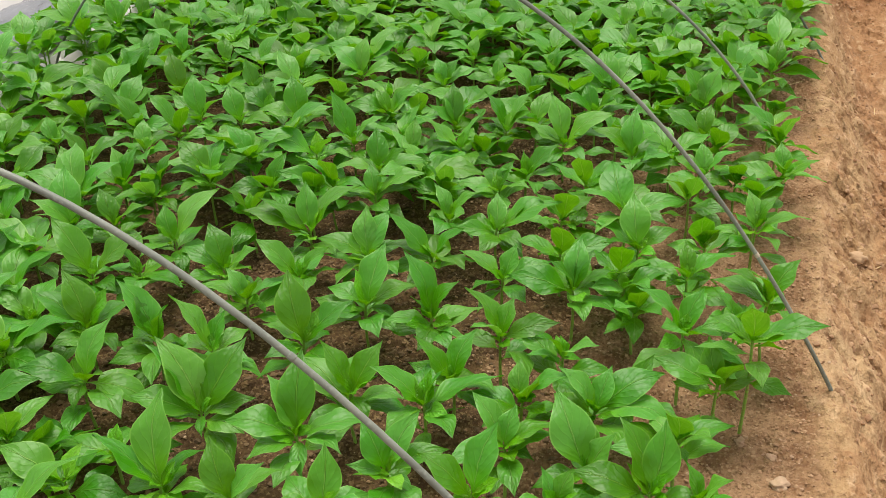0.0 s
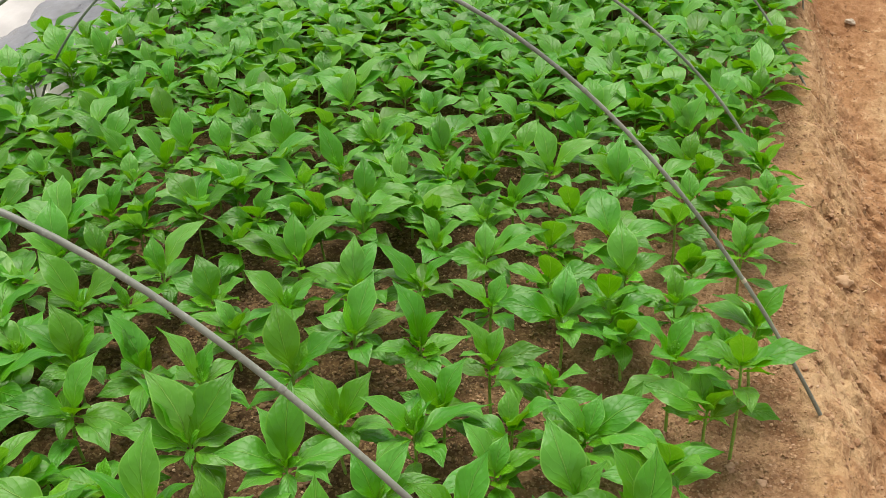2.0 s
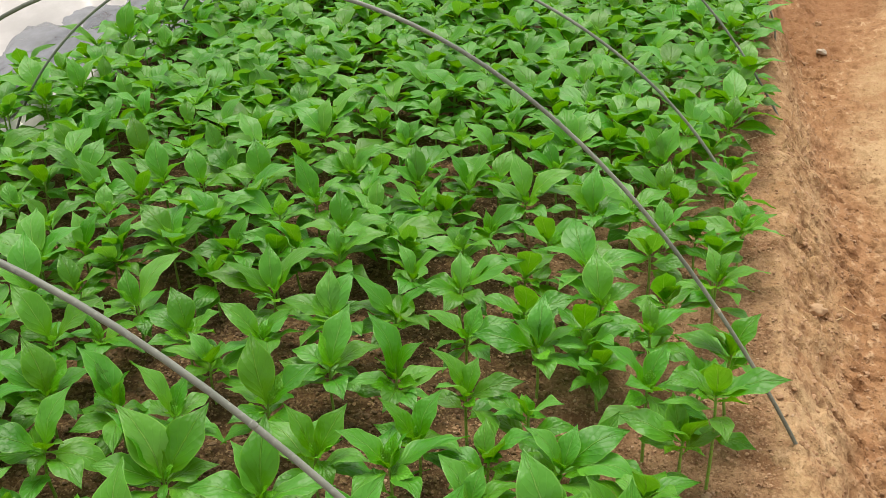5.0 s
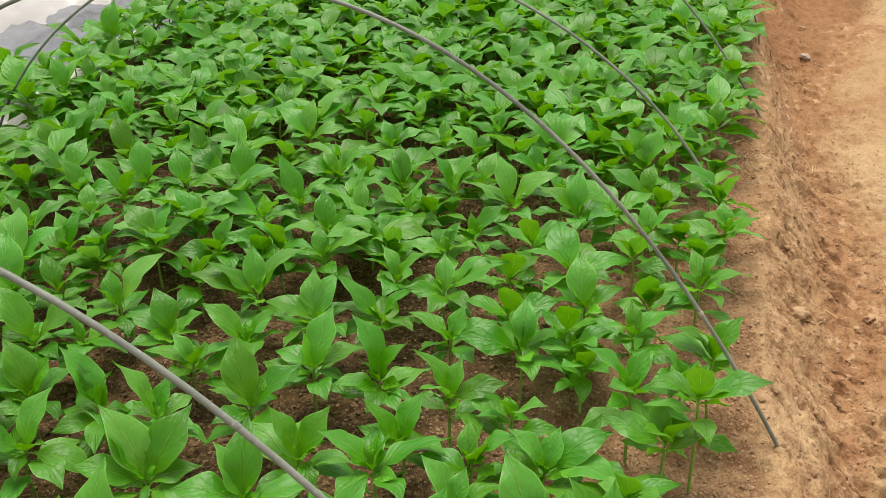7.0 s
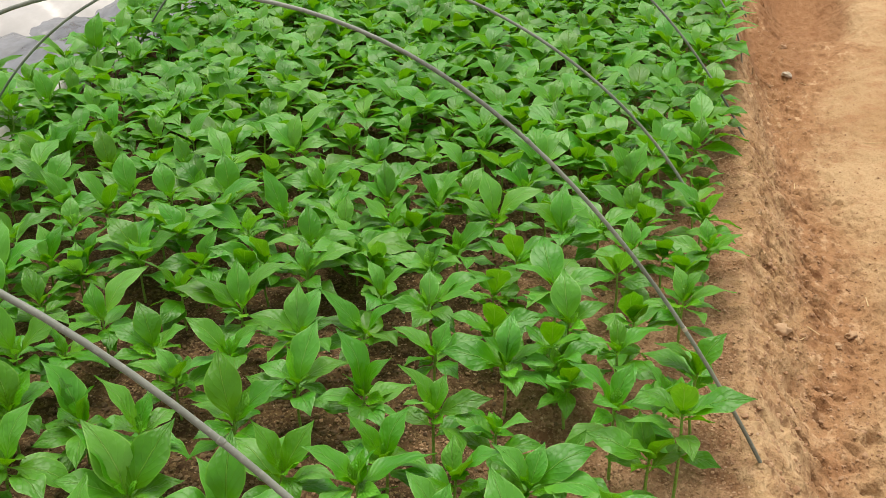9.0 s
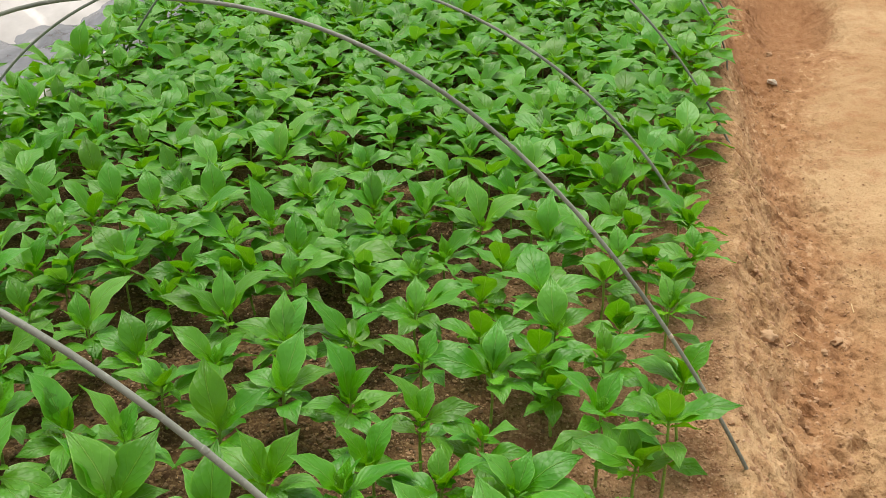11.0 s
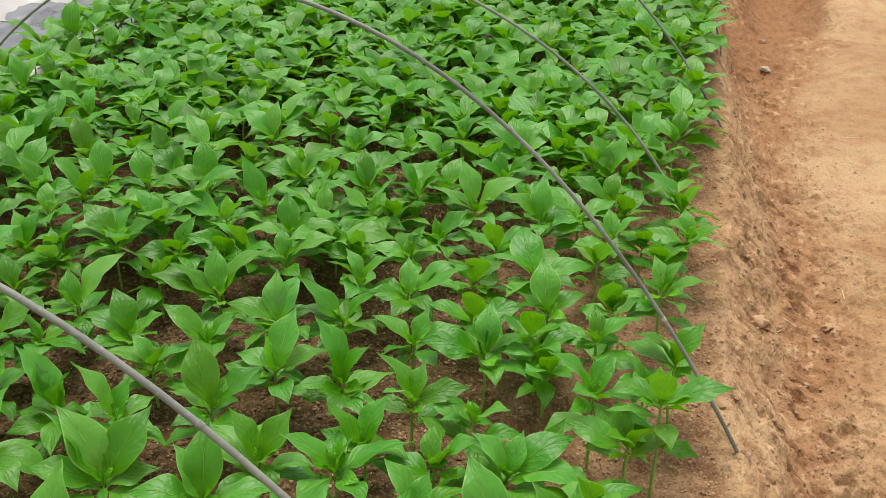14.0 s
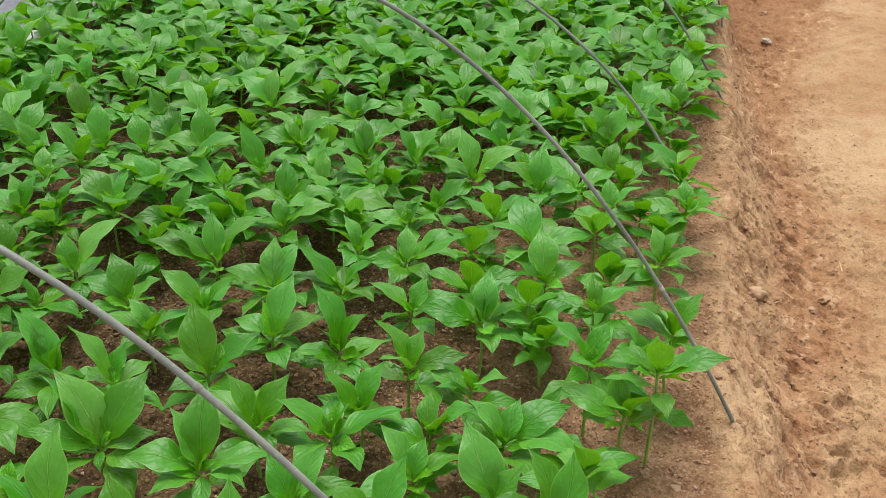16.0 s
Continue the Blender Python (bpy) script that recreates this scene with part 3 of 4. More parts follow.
seedling(-0.764, 0.882, 0.085, (73, 48, 8.5), (-161, 19, 7.9), (-80, -13, 4.3), (-7, 33, 4.1, "young"), (-169, -8, 6.5), (11, -25, 8.5))
seedling(-0.132, 0.887, 0.080, (104, 52, 6.6), (27, 59, 5.9), (134, 49, 9.4), (115, -53, 6), (69, 59, 2.5, "young"))
seedling(-0.229, 0.903, 0.080, (155, 51, 7.2), (32, 14, 6.6), (-23, 43, 4, "young"), (10, -25, 3.6), (75, 55, 5))
seedling(-0.039, 0.935, 0.100, (28, 13, 6.4), (-117, 64, 6.9), (-43, 43, 6.3), (131, -1, 5.4), (-59, -11, 2.4))
seedling(-0.336, 0.937, 0.090, (-173, 41, 8.1), (84, 57, 4.7, "young"), (28, 63, 5.9), (30, 16, 9.8), (168, 12, 6.6, "low"), (139, 58, 3.2, "young"))
seedling(-0.431, 0.944, 0.085, (156, 51, 7.5), (55, 49, 7.3), (-48, -16, 4.7), (12, 42, 4.6, "young"), (157, 30, 9.5, "low"), (142, 59, 3.2, "young"))
seedling(-0.226, 0.980, 0.085, (107, 51, 5.3), (6, 41, 7.2), (-54, 40, 3.6, "young"), (37, 0, 4.5, "low"), (-130, 64, 3.7, "young"), (-51, 57, 6.7))
seedling(-0.641, 0.984, 0.080, (168, 51, 9.1), (77, 53, 5.7), (61, 8, 5.8), (150, 0, 5.8), (94, 58, 3.2, "young"))
seedling(-0.139, 0.985, 0.085, (172, 49, 7), (71, 52, 5.7), (34, 23, 9), (-143, 58, 3.6, "young"), (-3, 5, 9.1), (155, 15, 6.8), (-104, -9, 2.4), (101, 59, 3.2, "young"))
seedling(-0.723, 0.986, 0.080, (147, 54, 7.9), (162, 53, 9.6), (66, -29, 5.1), (152, -1, 5.8), (-1, 67, 6.9), (82, 59, 3.5, "young"))
seedling(-0.830, 0.988, 0.080, (177, 31, 8.8), (147, 55, 8.6), (67, 50, 6.4, "young"), (48, 15, 7.4), (120, 58, 3.5, "young"))
seedling(-0.321, 1.006, 0.080, (174, 49, 7.3), (62, 51, 7), (170, 10, 6), (79, 59, 3.3, "young"), (65, -26, 5.3))
seedling(-0.529, 1.027, 0.085, (128, 55, 9.6), (65, 54, 5.2, "young"), (34, 37, 8.5), (171, 12, 6.4), (81, -16, 5.7), (175, 1, 5.1, "low"))
seedling(-0.104, 1.038, 0.070, (113, 57, 4.1, "young"), (57, 53, 6.1), (-18, 55, 6.6))
seedling(-0.005, 1.064, 0.090, (117, 52, 6.1), (-46, 58, 6.7), (-123, 44, 6.7), (171, 15, 8), (99, 57, 3.3, "young"))
seedling(-0.197, 1.079, 0.085, (-132, 51, 6.6), (-26, 41, 6.8), (-132, 28, 6.1), (64, -33, 5.2), (114, 59, 3.1, "young"))
seedling(0.028, 1.095, 0.140, (74, 49, 4.8), (152, 10, 6), (11, 18, 8.7), (-103, 67, 7.2), (18, 10, 5.7), (133, 7, 5.7, "low"), (-19, 5, 5.4, "low"), (138, 60, 2.8, "young"))
seedling(-0.282, 1.096, 0.090, (163, 49, 7.8), (74, 52, 5.6), (21, 14, 7.6), (-124, 39, 6.3), (18, 4, 4.4, "low"), (160, 59, 3.3, "young"))
seedling(-0.896, 1.105, 0.085, (169, 55, 9.9), (44, 33, 9.2), (77, -24, 5.3), (166, 9, 6.3), (77, 59, 3.2, "young"))
seedling(-0.650, 1.108, 0.080, (162, 52, 5.5), (133, 58, 3.8, "young"), (-27, 53, 6.6), (-175, 16, 7), (-23, -10, 3.6), (87, 58, 3, "young"))
seedling(-0.384, 1.122, 0.085, (143, 53, 9.6), (32, 54, 6.4), (-138, 47, 3.9, "young"), (90, -39, 5.6), (42, 17, 7.7, "low"), (-174, 52, 4.5, "young"), (92, 58, 2.8, "young"))
seedling(-0.055, 1.124, 0.115, (170, 42, 8.2), (62, 52, 6.5), (-66, -19, 5.4), (-116, 38, 6.6), (-38, 31, 4.4, "young"), (142, -7, 4.5, "low"), (68, 58, 3.6, "young"))
seedling(-0.481, 1.130, 0.085, (76, 53, 8.9), (135, 58, 5.6, "young"), (175, 20, 8.1, "low"), (166, 11, 6.2), (33, 15, 7.5), (1, -19, 4.7), (-25, 47, 3.4, "young"))
seedling(-0.839, 1.137, 0.075, (173, 0, 5.8), (172, 52, 5.4), (-8, -1, 7.4), (131, -43, 6), (137, 59, 3.1, "young"))
seedling(-0.711, 1.165, 0.085, (140, 53, 7.3), (174, 21, 7.4), (5, 40, 6.8), (73, -25, 5.4), (107, 57, 3.4, "young"))
seedling(0.010, 1.167, 0.110, (175, 55, 6.4), (-135, 20, 6.4), (-61, 53, 6.6))
seedling(-0.602, 1.179, 0.080, (-176, 46, 8.3), (17, 48, 6.7), (-125, 4, 7.4), (111, 58, 3.1, "young"), (143, -28, 5.4), (59, 58, 3.4, "young"))
seedling(-0.126, 1.216, 0.075, (-46, 30, 6.4), (-114, 37, 6.5), (-68, 59, 6.8), (-82, -16, 5), (-125, 61, 3.7, "young"))
seedling(-0.213, 1.227, 0.090, (88, 53, 7.6), (-174, 13, 8.9), (26, 17, 7.6), (126, 58, 3.6, "young"), (-145, 59, 6.6), (57, 52, 6.4))
seedling(-0.831, 1.229, 0.080, (49, 40, 10.3), (-158, 50, 5.1, "young"), (-167, 7, 5.5), (132, 51, 6.2), (-43, 4, 5.5, "low"))
seedling(-1.014, 1.233, 0.080, (-152, 46, 7.6), (121, 59, 9.6), (-179, 13, 6.5), (-116, -19, 5.2))
seedling(-0.315, 1.238, 0.085, (70, 51, 5.6), (162, 21, 7.5), (-126, 50, 3.5, "young"), (31, 16, 7.3), (79, 58, 3, "young"))
seedling(-0.948, 1.248, 0.080, (144, 52, 6.6), (3, 26, 4.6, "young"), (-138, 15, 6.4), (13, 36, 6.9), (-60, -3, 4))
seedling(0.046, 1.248, 0.100, (42, 52, 6.9), (-177, 38, 7.4), (171, 14, 7.7), (-150, 58, 6.7), (122, 58, 3.7, "young"), (61, -36, 5.5))
seedling(-0.521, 1.252, 0.085, (110, 54, 7.6), (64, 52, 7.5), (-175, 19, 8), (45, 8, 5.6), (179, 18, 7.7, "low"), (119, 59, 3.2, "young"))
seedling(-0.146, 1.265, 0.080, (28, 16, 6.9), (-133, 23, 6.3), (-73, -25, 6.2), (128, 59, 2.7, "young"), (-50, 32, 6.8))
seedling(-0.429, 1.272, 0.085, (177, 45, 9.2), (15, 47, 6.9), (-172, 15, 7.3), (-162, -16, 6.4), (-120, 64, 3.9, "young"))
seedling(-0.065, 1.281, 0.100, (103, 49, 5.4), (33, 19, 7.4), (-118, 24, 4.4, "young"), (36, -23, 5.4), (-138, 34, 6.3), (86, 57, 3, "young"))
seedling(-0.630, 1.290, 0.090, (116, 55, 8), (-166, 22, 10.5), (39, 38, 10.2), (-106, -11, 4.1), (-168, 40, 9.2), (67, 58, 4.2, "young"))
seedling(-0.159, 1.295, 0.085, (-81, 64, 7.2), (134, 10, 6.3), (21, 13, 6.3), (127, -39, 5.6), (56, 58, 2.8, "young"))
seedling(-0.251, 1.331, 0.080, (173, 15, 6.8), (-91, 66, 7.2), (21, 16, 8.2), (140, -23, 5.4), (93, 58, 3, "young"))
seedling(-0.932, 1.342, 0.085, (124, 49, 5.8), (-133, 15, 6.5), (-15, 28, 3.9, "young"), (-87, 51, 6.6))
seedling(-0.757, 1.345, 0.080, (-162, 45, 7.9), (-8, 49, 6.6), (152, -19, 5.5), (-23, -8, 3.8), (119, 59, 3.7, "young"))
seedling(-1.005, 1.367, 0.085, (74, 52, 7), (134, 54, 7), (169, 22, 7.2), (-1, 30, 6.4), (-82, 58, 3.6, "young"))
seedling(-0.142, 1.368, 0.085, (111, 56, 8.3), (164, 54, 4.8, "young"), (41, 16, 6.8), (164, 22, 8.2), (-142, 26, 6.2), (67, -35, 5.5))
seedling(-1.098, 1.369, 0.085, (145, 51, 6.3), (32, 53, 3.9, "young"), (-150, 15, 7.3), (-155, -19, 5.6), (-8, 8, 6.8))
seedling(-0.943, 1.370, 0.080, (60, 49, 8.4), (-5, 58, 6.8), (-85, 56, 6.8), (133, -32, 5.7))
seedling(-0.358, 1.372, 0.085, (103, 50, 6), (47, 25, 8.1), (26, 22, 10.5), (-155, 14, 6.6), (54, -36, 5.3), (146, 58, 3.6, "young"))
seedling(-0.049, 1.377, 0.095, (-95, 68, 7.4), (-26, 49, 6.6), (-65, 55, 6.7), (-122, 15, 6.6), (115, 58, 2.8, "young"))
seedling(-0.441, 1.394, 0.080, (-151, 46, 6.8), (15, 45, 7.1), (138, 51, 6.3), (43, -26, 5.2), (103, 58, 3.6, "young"))
seedling(-0.756, 1.420, 0.085, (-102, 42, 6.5), (66, 52, 6.5), (-1, 26, 6.3), (161, -35, 5.5), (89, 58, 3.1, "young"))
seedling(-0.687, 1.422, 0.075, (-57, 63, 7.1), (-92, 31, 6.6), (-38, 26, 6.6))
seedling(-0.268, 1.428, 0.085, (-156, 52, 6.6), (-64, 64, 7.1), (53, 17, 6.9), (-14, 44, 3.9, "young"), (154, -32, 5.2), (85, -38, 5.7))
seedling(0.020, 1.436, 0.105, (10, 16, 7.6), (20, -16, 5.9), (117, 50, 5.9), (44, 52, 5.8), (126, -2, 5.8), (88, 59, 4.1, "young"), (141, 18, 6.8, "low"))
seedling(-1.116, 1.439, 0.085, (178, 53, 7), (43, 56, 3.8, "young"), (58, 19, 7.4), (148, -27, 5.5))
seedling(-0.582, 1.446, 0.080, (121, 48, 5.5), (17, 25, 9), (15, 6, 8.2), (-114, 30, 6.5), (104, 58, 3.5, "young"))
seedling(-0.657, 1.449, 0.085, (-169, 45, 7.9), (-97, 60, 3.7, "young"), (-13, 11, 6.7), (-108, 65, 7.1), (-165, 20, 9.7))
seedling(-0.918, 1.472, 0.085, (-104, 50, 6.6), (23, 26, 8.2), (29, 6, 10.5), (146, -23, 5.5), (-13, 62, 3.8, "young"))
seedling(-0.478, 1.489, 0.080, (-66, 63, 7.1), (-145, 61, 6.6), (-41, 29, 6.5), (-54, 65, 4.1, "young"))
seedling(-1.219, 1.491, 0.085, (139, 46, 5.5), (51, 51, 6.7), (-92, 12, 6.6), (-28, 24, 6.6), (109, 58, 3.3, "young"))
seedling(-1.041, 1.501, 0.085, (114, 49, 5.9), (-110, 50, 6.6), (-16, 16, 6.6), (-174, 6, 6), (108, 58, 3.4, "young"))
seedling(-0.391, 1.507, 0.080, (56, 51, 5.8), (-112, 30, 6.5), (-18, 22, 6.4), (103, 58, 3.5, "young"))
seedling(-0.604, 1.524, 0.085, (111, 55, 7.4), (5, 43, 6.7), (19, 9, 8.5), (-154, 8, 7.9), (-144, 60, 3.6, "young"))
seedling(-0.087, 1.533, 0.090, (-70, 59, 6.9), (-148, 43, 6.6), (32, -34, 5.1), (-132, 12, 6.7), (99, 57, 3, "young"))
seedling(0.017, 1.549, 0.095, (-118, 50, 6.6), (-131, 35, 6.6), (-41, 44, 6.5), (84, 58, 3.3, "young"))
seedling(-0.254, 1.551, 0.085, (-105, 65, 7.2), (33, 22, 7.8), (163, 21, 7.6), (-10, 30, 5, "young"), (37, -12, 6))
seedling(-0.901, 1.555, 0.080, (138, 6, 6.3), (-10, 45, 6.5), (159, 9, 6.3), (-11, 4, 7))
seedling(-0.732, 1.556, 0.085, (-165, 23, 10.5), (105, 58, 4.5, "young"), (-26, 48, 6.5), (-6, 6, 7), (161, -23, 5.5))
seedling(-0.356, 1.561, 0.085, (114, 59, 4.7, "young"), (25, 46, 7.6), (-6, 14, 6.6), (-125, 29, 6.4), (23, 58, 3.6, "young"))
seedling(-1.017, 1.582, 0.085, (176, 54, 8.9), (-21, 63, 7.1), (82, -33, 5.5), (157, -4, 6.1), (124, 58, 3.5, "young"))
seedling(-1.108, 1.586, 0.085, (169, 54, 7.6), (-50, 40, 6.3), (-141, 15, 6.4), (96, -37, 5.9))
seedling(-1.232, 1.601, 0.085, (20, 45, 6.7), (-76, 55, 6.8), (-159, 23, 8.2), (100, -9, 5.2, "low"), (98, 58, 3.1, "young"))
seedling(-0.572, 1.611, 0.080, (97, 52, 6.6), (134, -5, 6.1), (-47, 25, 6.6), (69, 58, 3.4, "young"))
seedling(0.053, 1.614, 0.110, (104, 48, 5.5), (-142, 42, 6.5), (-43, 50, 6.6), (-25, 10, 6.9), (-117, -3, 7.2), (99, 58, 3.5, "young"))
seedling(-0.018, 1.618, 0.085, (131, 7, 6.2), (-57, 30, 6.6), (-90, 53, 6.7))
seedling(-0.072, 1.621, 0.090, (103, 49, 5.9), (5, 44, 7.3), (143, 12, 6.5), (-4, 5, 8.5), (38, -27, 5.3), (99, 57, 3.4, "young"))
seedling(-0.688, 1.624, 0.085, (152, 58, 9.8), (68, -16, 5.6), (18, 40, 7.3), (-120, 26, 6.4), (130, 59, 4.5, "young"))
seedling(-0.491, 1.639, 0.085, (49, 52, 7.5), (172, 32, 9.8), (74, -36, 5.7), (177, 11, 6.3, "low"), (-85, -8, 4.4), (87, 57, 3.4, "young"))
seedling(-0.926, 1.652, 0.085, (137, 56, 7.5), (8, 53, 3.6, "young"), (-178, 7, 6), (60, -22, 5.4))
seedling(-0.459, 1.653, 0.070, (27, 18, 7.9), (134, -40, 5.9), (-73, 55, 6.8))
seedling(-1.011, 1.658, 0.085, (126, 59, 8.3), (10, 35, 6.9), (166, 27, 7.7), (88, -22, 5.5), (158, -37, 5.7), (91, 58, 3.6, "young"))
seedling(-0.194, 1.662, 0.090, (92, 58, 8.4), (-3, 54, 6.5), (-177, 37, 8.3), (118, -5, 6.1), (-8, 2, 8), (47, 10, 6.3), (89, 59, 4.5, "young"))
seedling(-0.817, 1.681, 0.090, (125, 58, 8.4), (39, 14, 6.6), (-165, 18, 7.6), (-168, 17, 7.9, "low"), (2, 11, 6.7), (90, 58, 3.8, "young"))
seedling(-0.320, 1.700, 0.085, (129, 58, 9.1), (17, 33, 10.1), (32, 9, 6), (154, -9, 6.1), (148, 12, 6.5), (172, 23, 8.4), (136, 59, 3.4, "young"))
seedling(-0.058, 1.724, 0.090, (-96, 59, 6.9), (-15, 23, 6.1), (66, 22, 7.1), (118, -35, 5.7))
seedling(-0.430, 1.727, 0.085, (156, 54, 8.2), (37, 48, 10.2), (-5, 46, 6.7), (59, -28, 5.4), (137, 3, 6.2), (127, -31, 5.6), (88, 59, 3.9, "young"))
seedling(-0.527, 1.730, 0.085, (110, 57, 8), (20, 45, 7.2), (-154, 46, 6.8), (134, 53, 6.8), (103, 58, 3.5, "young"))
seedling(0.042, 1.732, 0.110, (-36, 62, 6.9), (-130, 51, 6.6), (-133, 25, 6.5), (8, -12, 6.6), (169, 39, 9.4), (98, 57, 3.2, "young"))
seedling(-1.429, 1.740, 0.105, (133, 47, 5.8), (-21, 22, 6.6), (158, 10, 6.5), (-46, -4, 4.6))
seedling(-1.105, 1.752, 0.085, (137, 60, 8.8), (-76, 33, 6.8), (-2, 43, 6.5), (98, -26, 5.6))
seedling(-0.663, 1.755, 0.085, (153, 49, 5.7), (38, 51, 6.9), (-116, 22, 6.5), (23, 41, 7.7), (-168, 16, 7.8), (-91, -4, 4.3))
seedling(-1.274, 1.767, 0.085, (172, 53, 6.9), (45, 37, 10.5), (-148, 15, 7.4), (6, -17, 5), (91, 58, 3.7, "young"))
seedling(-0.084, 1.774, 0.090, (81, 50, 6.1), (164, 25, 8.7), (-174, 15, 6.4), (129, -23, 5.5), (83, 58, 3.3, "young"))
seedling(-0.615, 1.778, 0.075, (-67, 62, 7.1), (-94, 30, 6.7), (87, -5, 6.1))
seedling(-0.960, 1.799, 0.085, (141, 55, 7.2), (21, 43, 6.9), (24, 11, 7.2), (-160, 15, 7), (128, -36, 5.9), (90, 59, 4.2, "young"))
seedling(-0.786, 1.801, 0.080, (-91, 63, 7.1), (-21, 38, 6.5), (-37, 23, 6.5), (-93, 29, 6.7))
seedling(-1.232, 1.804, 0.080, (75, 57, 8.7), (11, 29, 7), (157, 57, 8), (106, -26, 5.5))
seedling(-1.457, 1.824, 0.125, (-76, 39, 6.3), (-17, 29, 6.5), (-21, 56, 6.8), (-74, 7, 6.7))
seedling(-1.048, 1.824, 0.080, (160, 7, 6.3), (-7, 40, 6.5), (145, -33, 5.8))
seedling(-0.290, 1.858, 0.080, (-161, 33, 7.4), (-36, 34, 6.6), (12, 43, 7.4), (125, 51, 6.2), (8, 10, 8.4))
seedling(0.030, 1.864, 0.105, (-122, 44, 6.4), (-90, 48, 6.5), (-27, 47, 6.6), (-40, 28, 6.5), (-128, 5, 6.9))
seedling(-0.180, 1.872, 0.080, (-16, 48, 6.6), (-104, 22, 6.6), (150, 6, 6.1))
seedling(-0.098, 1.889, 0.095, (85, 55, 7.3), (56, 57, 8.5), (143, 51, 6.2), (144, 55, 8.7), (112, 3, 6.2))
seedling(-0.070, 1.892, 0.090, (-28, 53, 6.6), (50, -13, 5.7), (120, -31, 5.6))
seedling(-0.176, 1.893, 0.075, (171, 17, 7.3), (-64, 34, 6.8))
seedling(-0.420, 1.900, 0.080, (173, 48, 8.7), (-46, 45, 6.4), (74, 49, 5.8), (130, -29, 5.5))
seedling(-1.380, 1.905, 0.090, (162, 13, 6.5), (7, 19, 6.5), (-22, 58, 6.9))
seedling(-1.427, 1.915, 0.125, (167, 7, 6.3), (-5, 32, 6.4), (-11, 16, 6.6), (-44, 53, 6.7))
seedling(-0.915, 1.916, 0.085, (-165, 23, 9.2), (74, 17, 6.8), (128, 53, 6.7), (-22, 59, 6.9))
seedling(-0.784, 1.926, 0.085, (91, 58, 8.2), (22, 12, 7.5), (-105, 22, 6.6), (164, 36, 8.9), (81, -31, 5.6), (104, 59, 4.3, "young"))
seedling(-0.607, 1.926, 0.080, (150, 9, 6.3), (55, 51, 6.3), (36, 21, 7.6), (130, 50, 6.1), (101, -37, 6))
seedling(-1.095, 1.931, 0.085, (120, 50, 6.3), (-170, 13, 6.5), (37, 14, 6.7), (89, -31, 5.7))
seedling(-1.210, 1.958, 0.085, (99, 54, 7), (-158, 41, 9.5), (5, 0, 7.4), (-25, -16, 5.1), (123, 59, 4.1, "young"))
seedling(-0.506, 1.967, 0.080, (-113, 21, 6.6), (103, 46, 5.6), (-38, 27, 6.6), (44, 58, 3.8, "young"))
seedling(-0.009, 1.976, 0.095, (119, 51, 6.3), (-22, 42, 6.7), (-136, 41, 6.5), (105, -40, 6), (99, 57, 3.3, "young"))
seedling(-0.205, 1.992, 0.085, (179, 47, 7.2), (-83, 54, 6.7), (-29, 17, 6.5), (-123, 23, 6.5), (15, 10, 6.6, "low"))
seedling(-1.391, 2.004, 0.090, (162, 21, 7), (-25, 22, 6.6), (137, -34, 5.8))
seedling(-0.687, 2.006, 0.080, (-87, 61, 7), (-34, 48, 6.5), (133, 1, 6.2), (-35, 18, 6.6))
seedling(-1.399, 2.011, 0.115, (149, 59, 8.3), (51, 49, 9.6), (-161, 25, 8.3), (13, 49, 3.4, "young"), (91, -32, 5.8), (-84, -12, 4.9))
seedling(-1.606, 2.012, 0.110, (-12, 48, 6.5), (-87, 19, 6.6), (-65, -6, 4.7), (-21, 21, 6.6))
seedling(-1.293, 2.028, 0.095, (140, 54, 7), (-164, 31, 9.7), (80, 8, 6.4), (-40, -6, 4.7))
seedling(-0.187, 2.029, 0.080, (-121, 59, 6.9), (36, 7, 6.2), (-62, 18, 6.6), (138, 58, 3.6, "young"))
seedling(-0.407, 2.030, 0.085, (-125, 53, 6.6), (84, 48, 5.9), (21, 17, 7.6), (178, 17, 7.2), (10, 51, 6.7), (102, 57, 3.2, "young"))
seedling(0.019, 2.063, 0.110, (75, 54, 7), (-134, 57, 6.8), (4, 46, 7.3), (-9, 0, 8.9), (2, 15, 10), (132, 22, 7.1))
seedling(-0.588, 2.075, 0.080, (91, 48, 5.8), (19, -17, 5.9), (-156, 49, 6.7), (-103, 21, 6.6))
seedling(-1.383, 2.077, 0.095, (163, 14, 6.6), (-4, 4, 6.9), (-40, 51, 6.6), (-22, -12, 4.8))
seedling(-1.377, 2.079, 0.110, (-86, 21, 6.6), (116, 55, 7.1), (-22, 39, 6.3), (-63, -15, 5.2))
seedling(-1.463, 2.080, 0.100, (114, 55, 7), (-3, 42, 6.4), (176, 29, 7.8), (-89, 18, 6.6), (-56, -12, 4.9))
seedling(-1.592, 2.083, 0.105, (-116, 9, 6.7), (-4, 10, 6.7), (-82, 45, 6.4), (-18, 41, 6.3))
seedling(-0.497, 2.093, 0.080, (-128, 58, 6.8), (-19, 41, 6.5), (142, 4, 6.2), (77, -30, 5.6))
seedling(-0.278, 2.107, 0.080, (9, 43, 7.3), (128, 48, 5.8), (-109, -17, 5.2), (-56, 10, 6.7))
seedling(-1.523, 2.128, 0.115, (41, 40, 8.5), (-172, 19, 7), (132, 47, 5.9))
seedling(-0.335, 2.130, 0.080, (-16, 37, 6.7), (-137, 22, 6.5), (-56, 54, 6.7), (146, 57, 3.2, "young"))
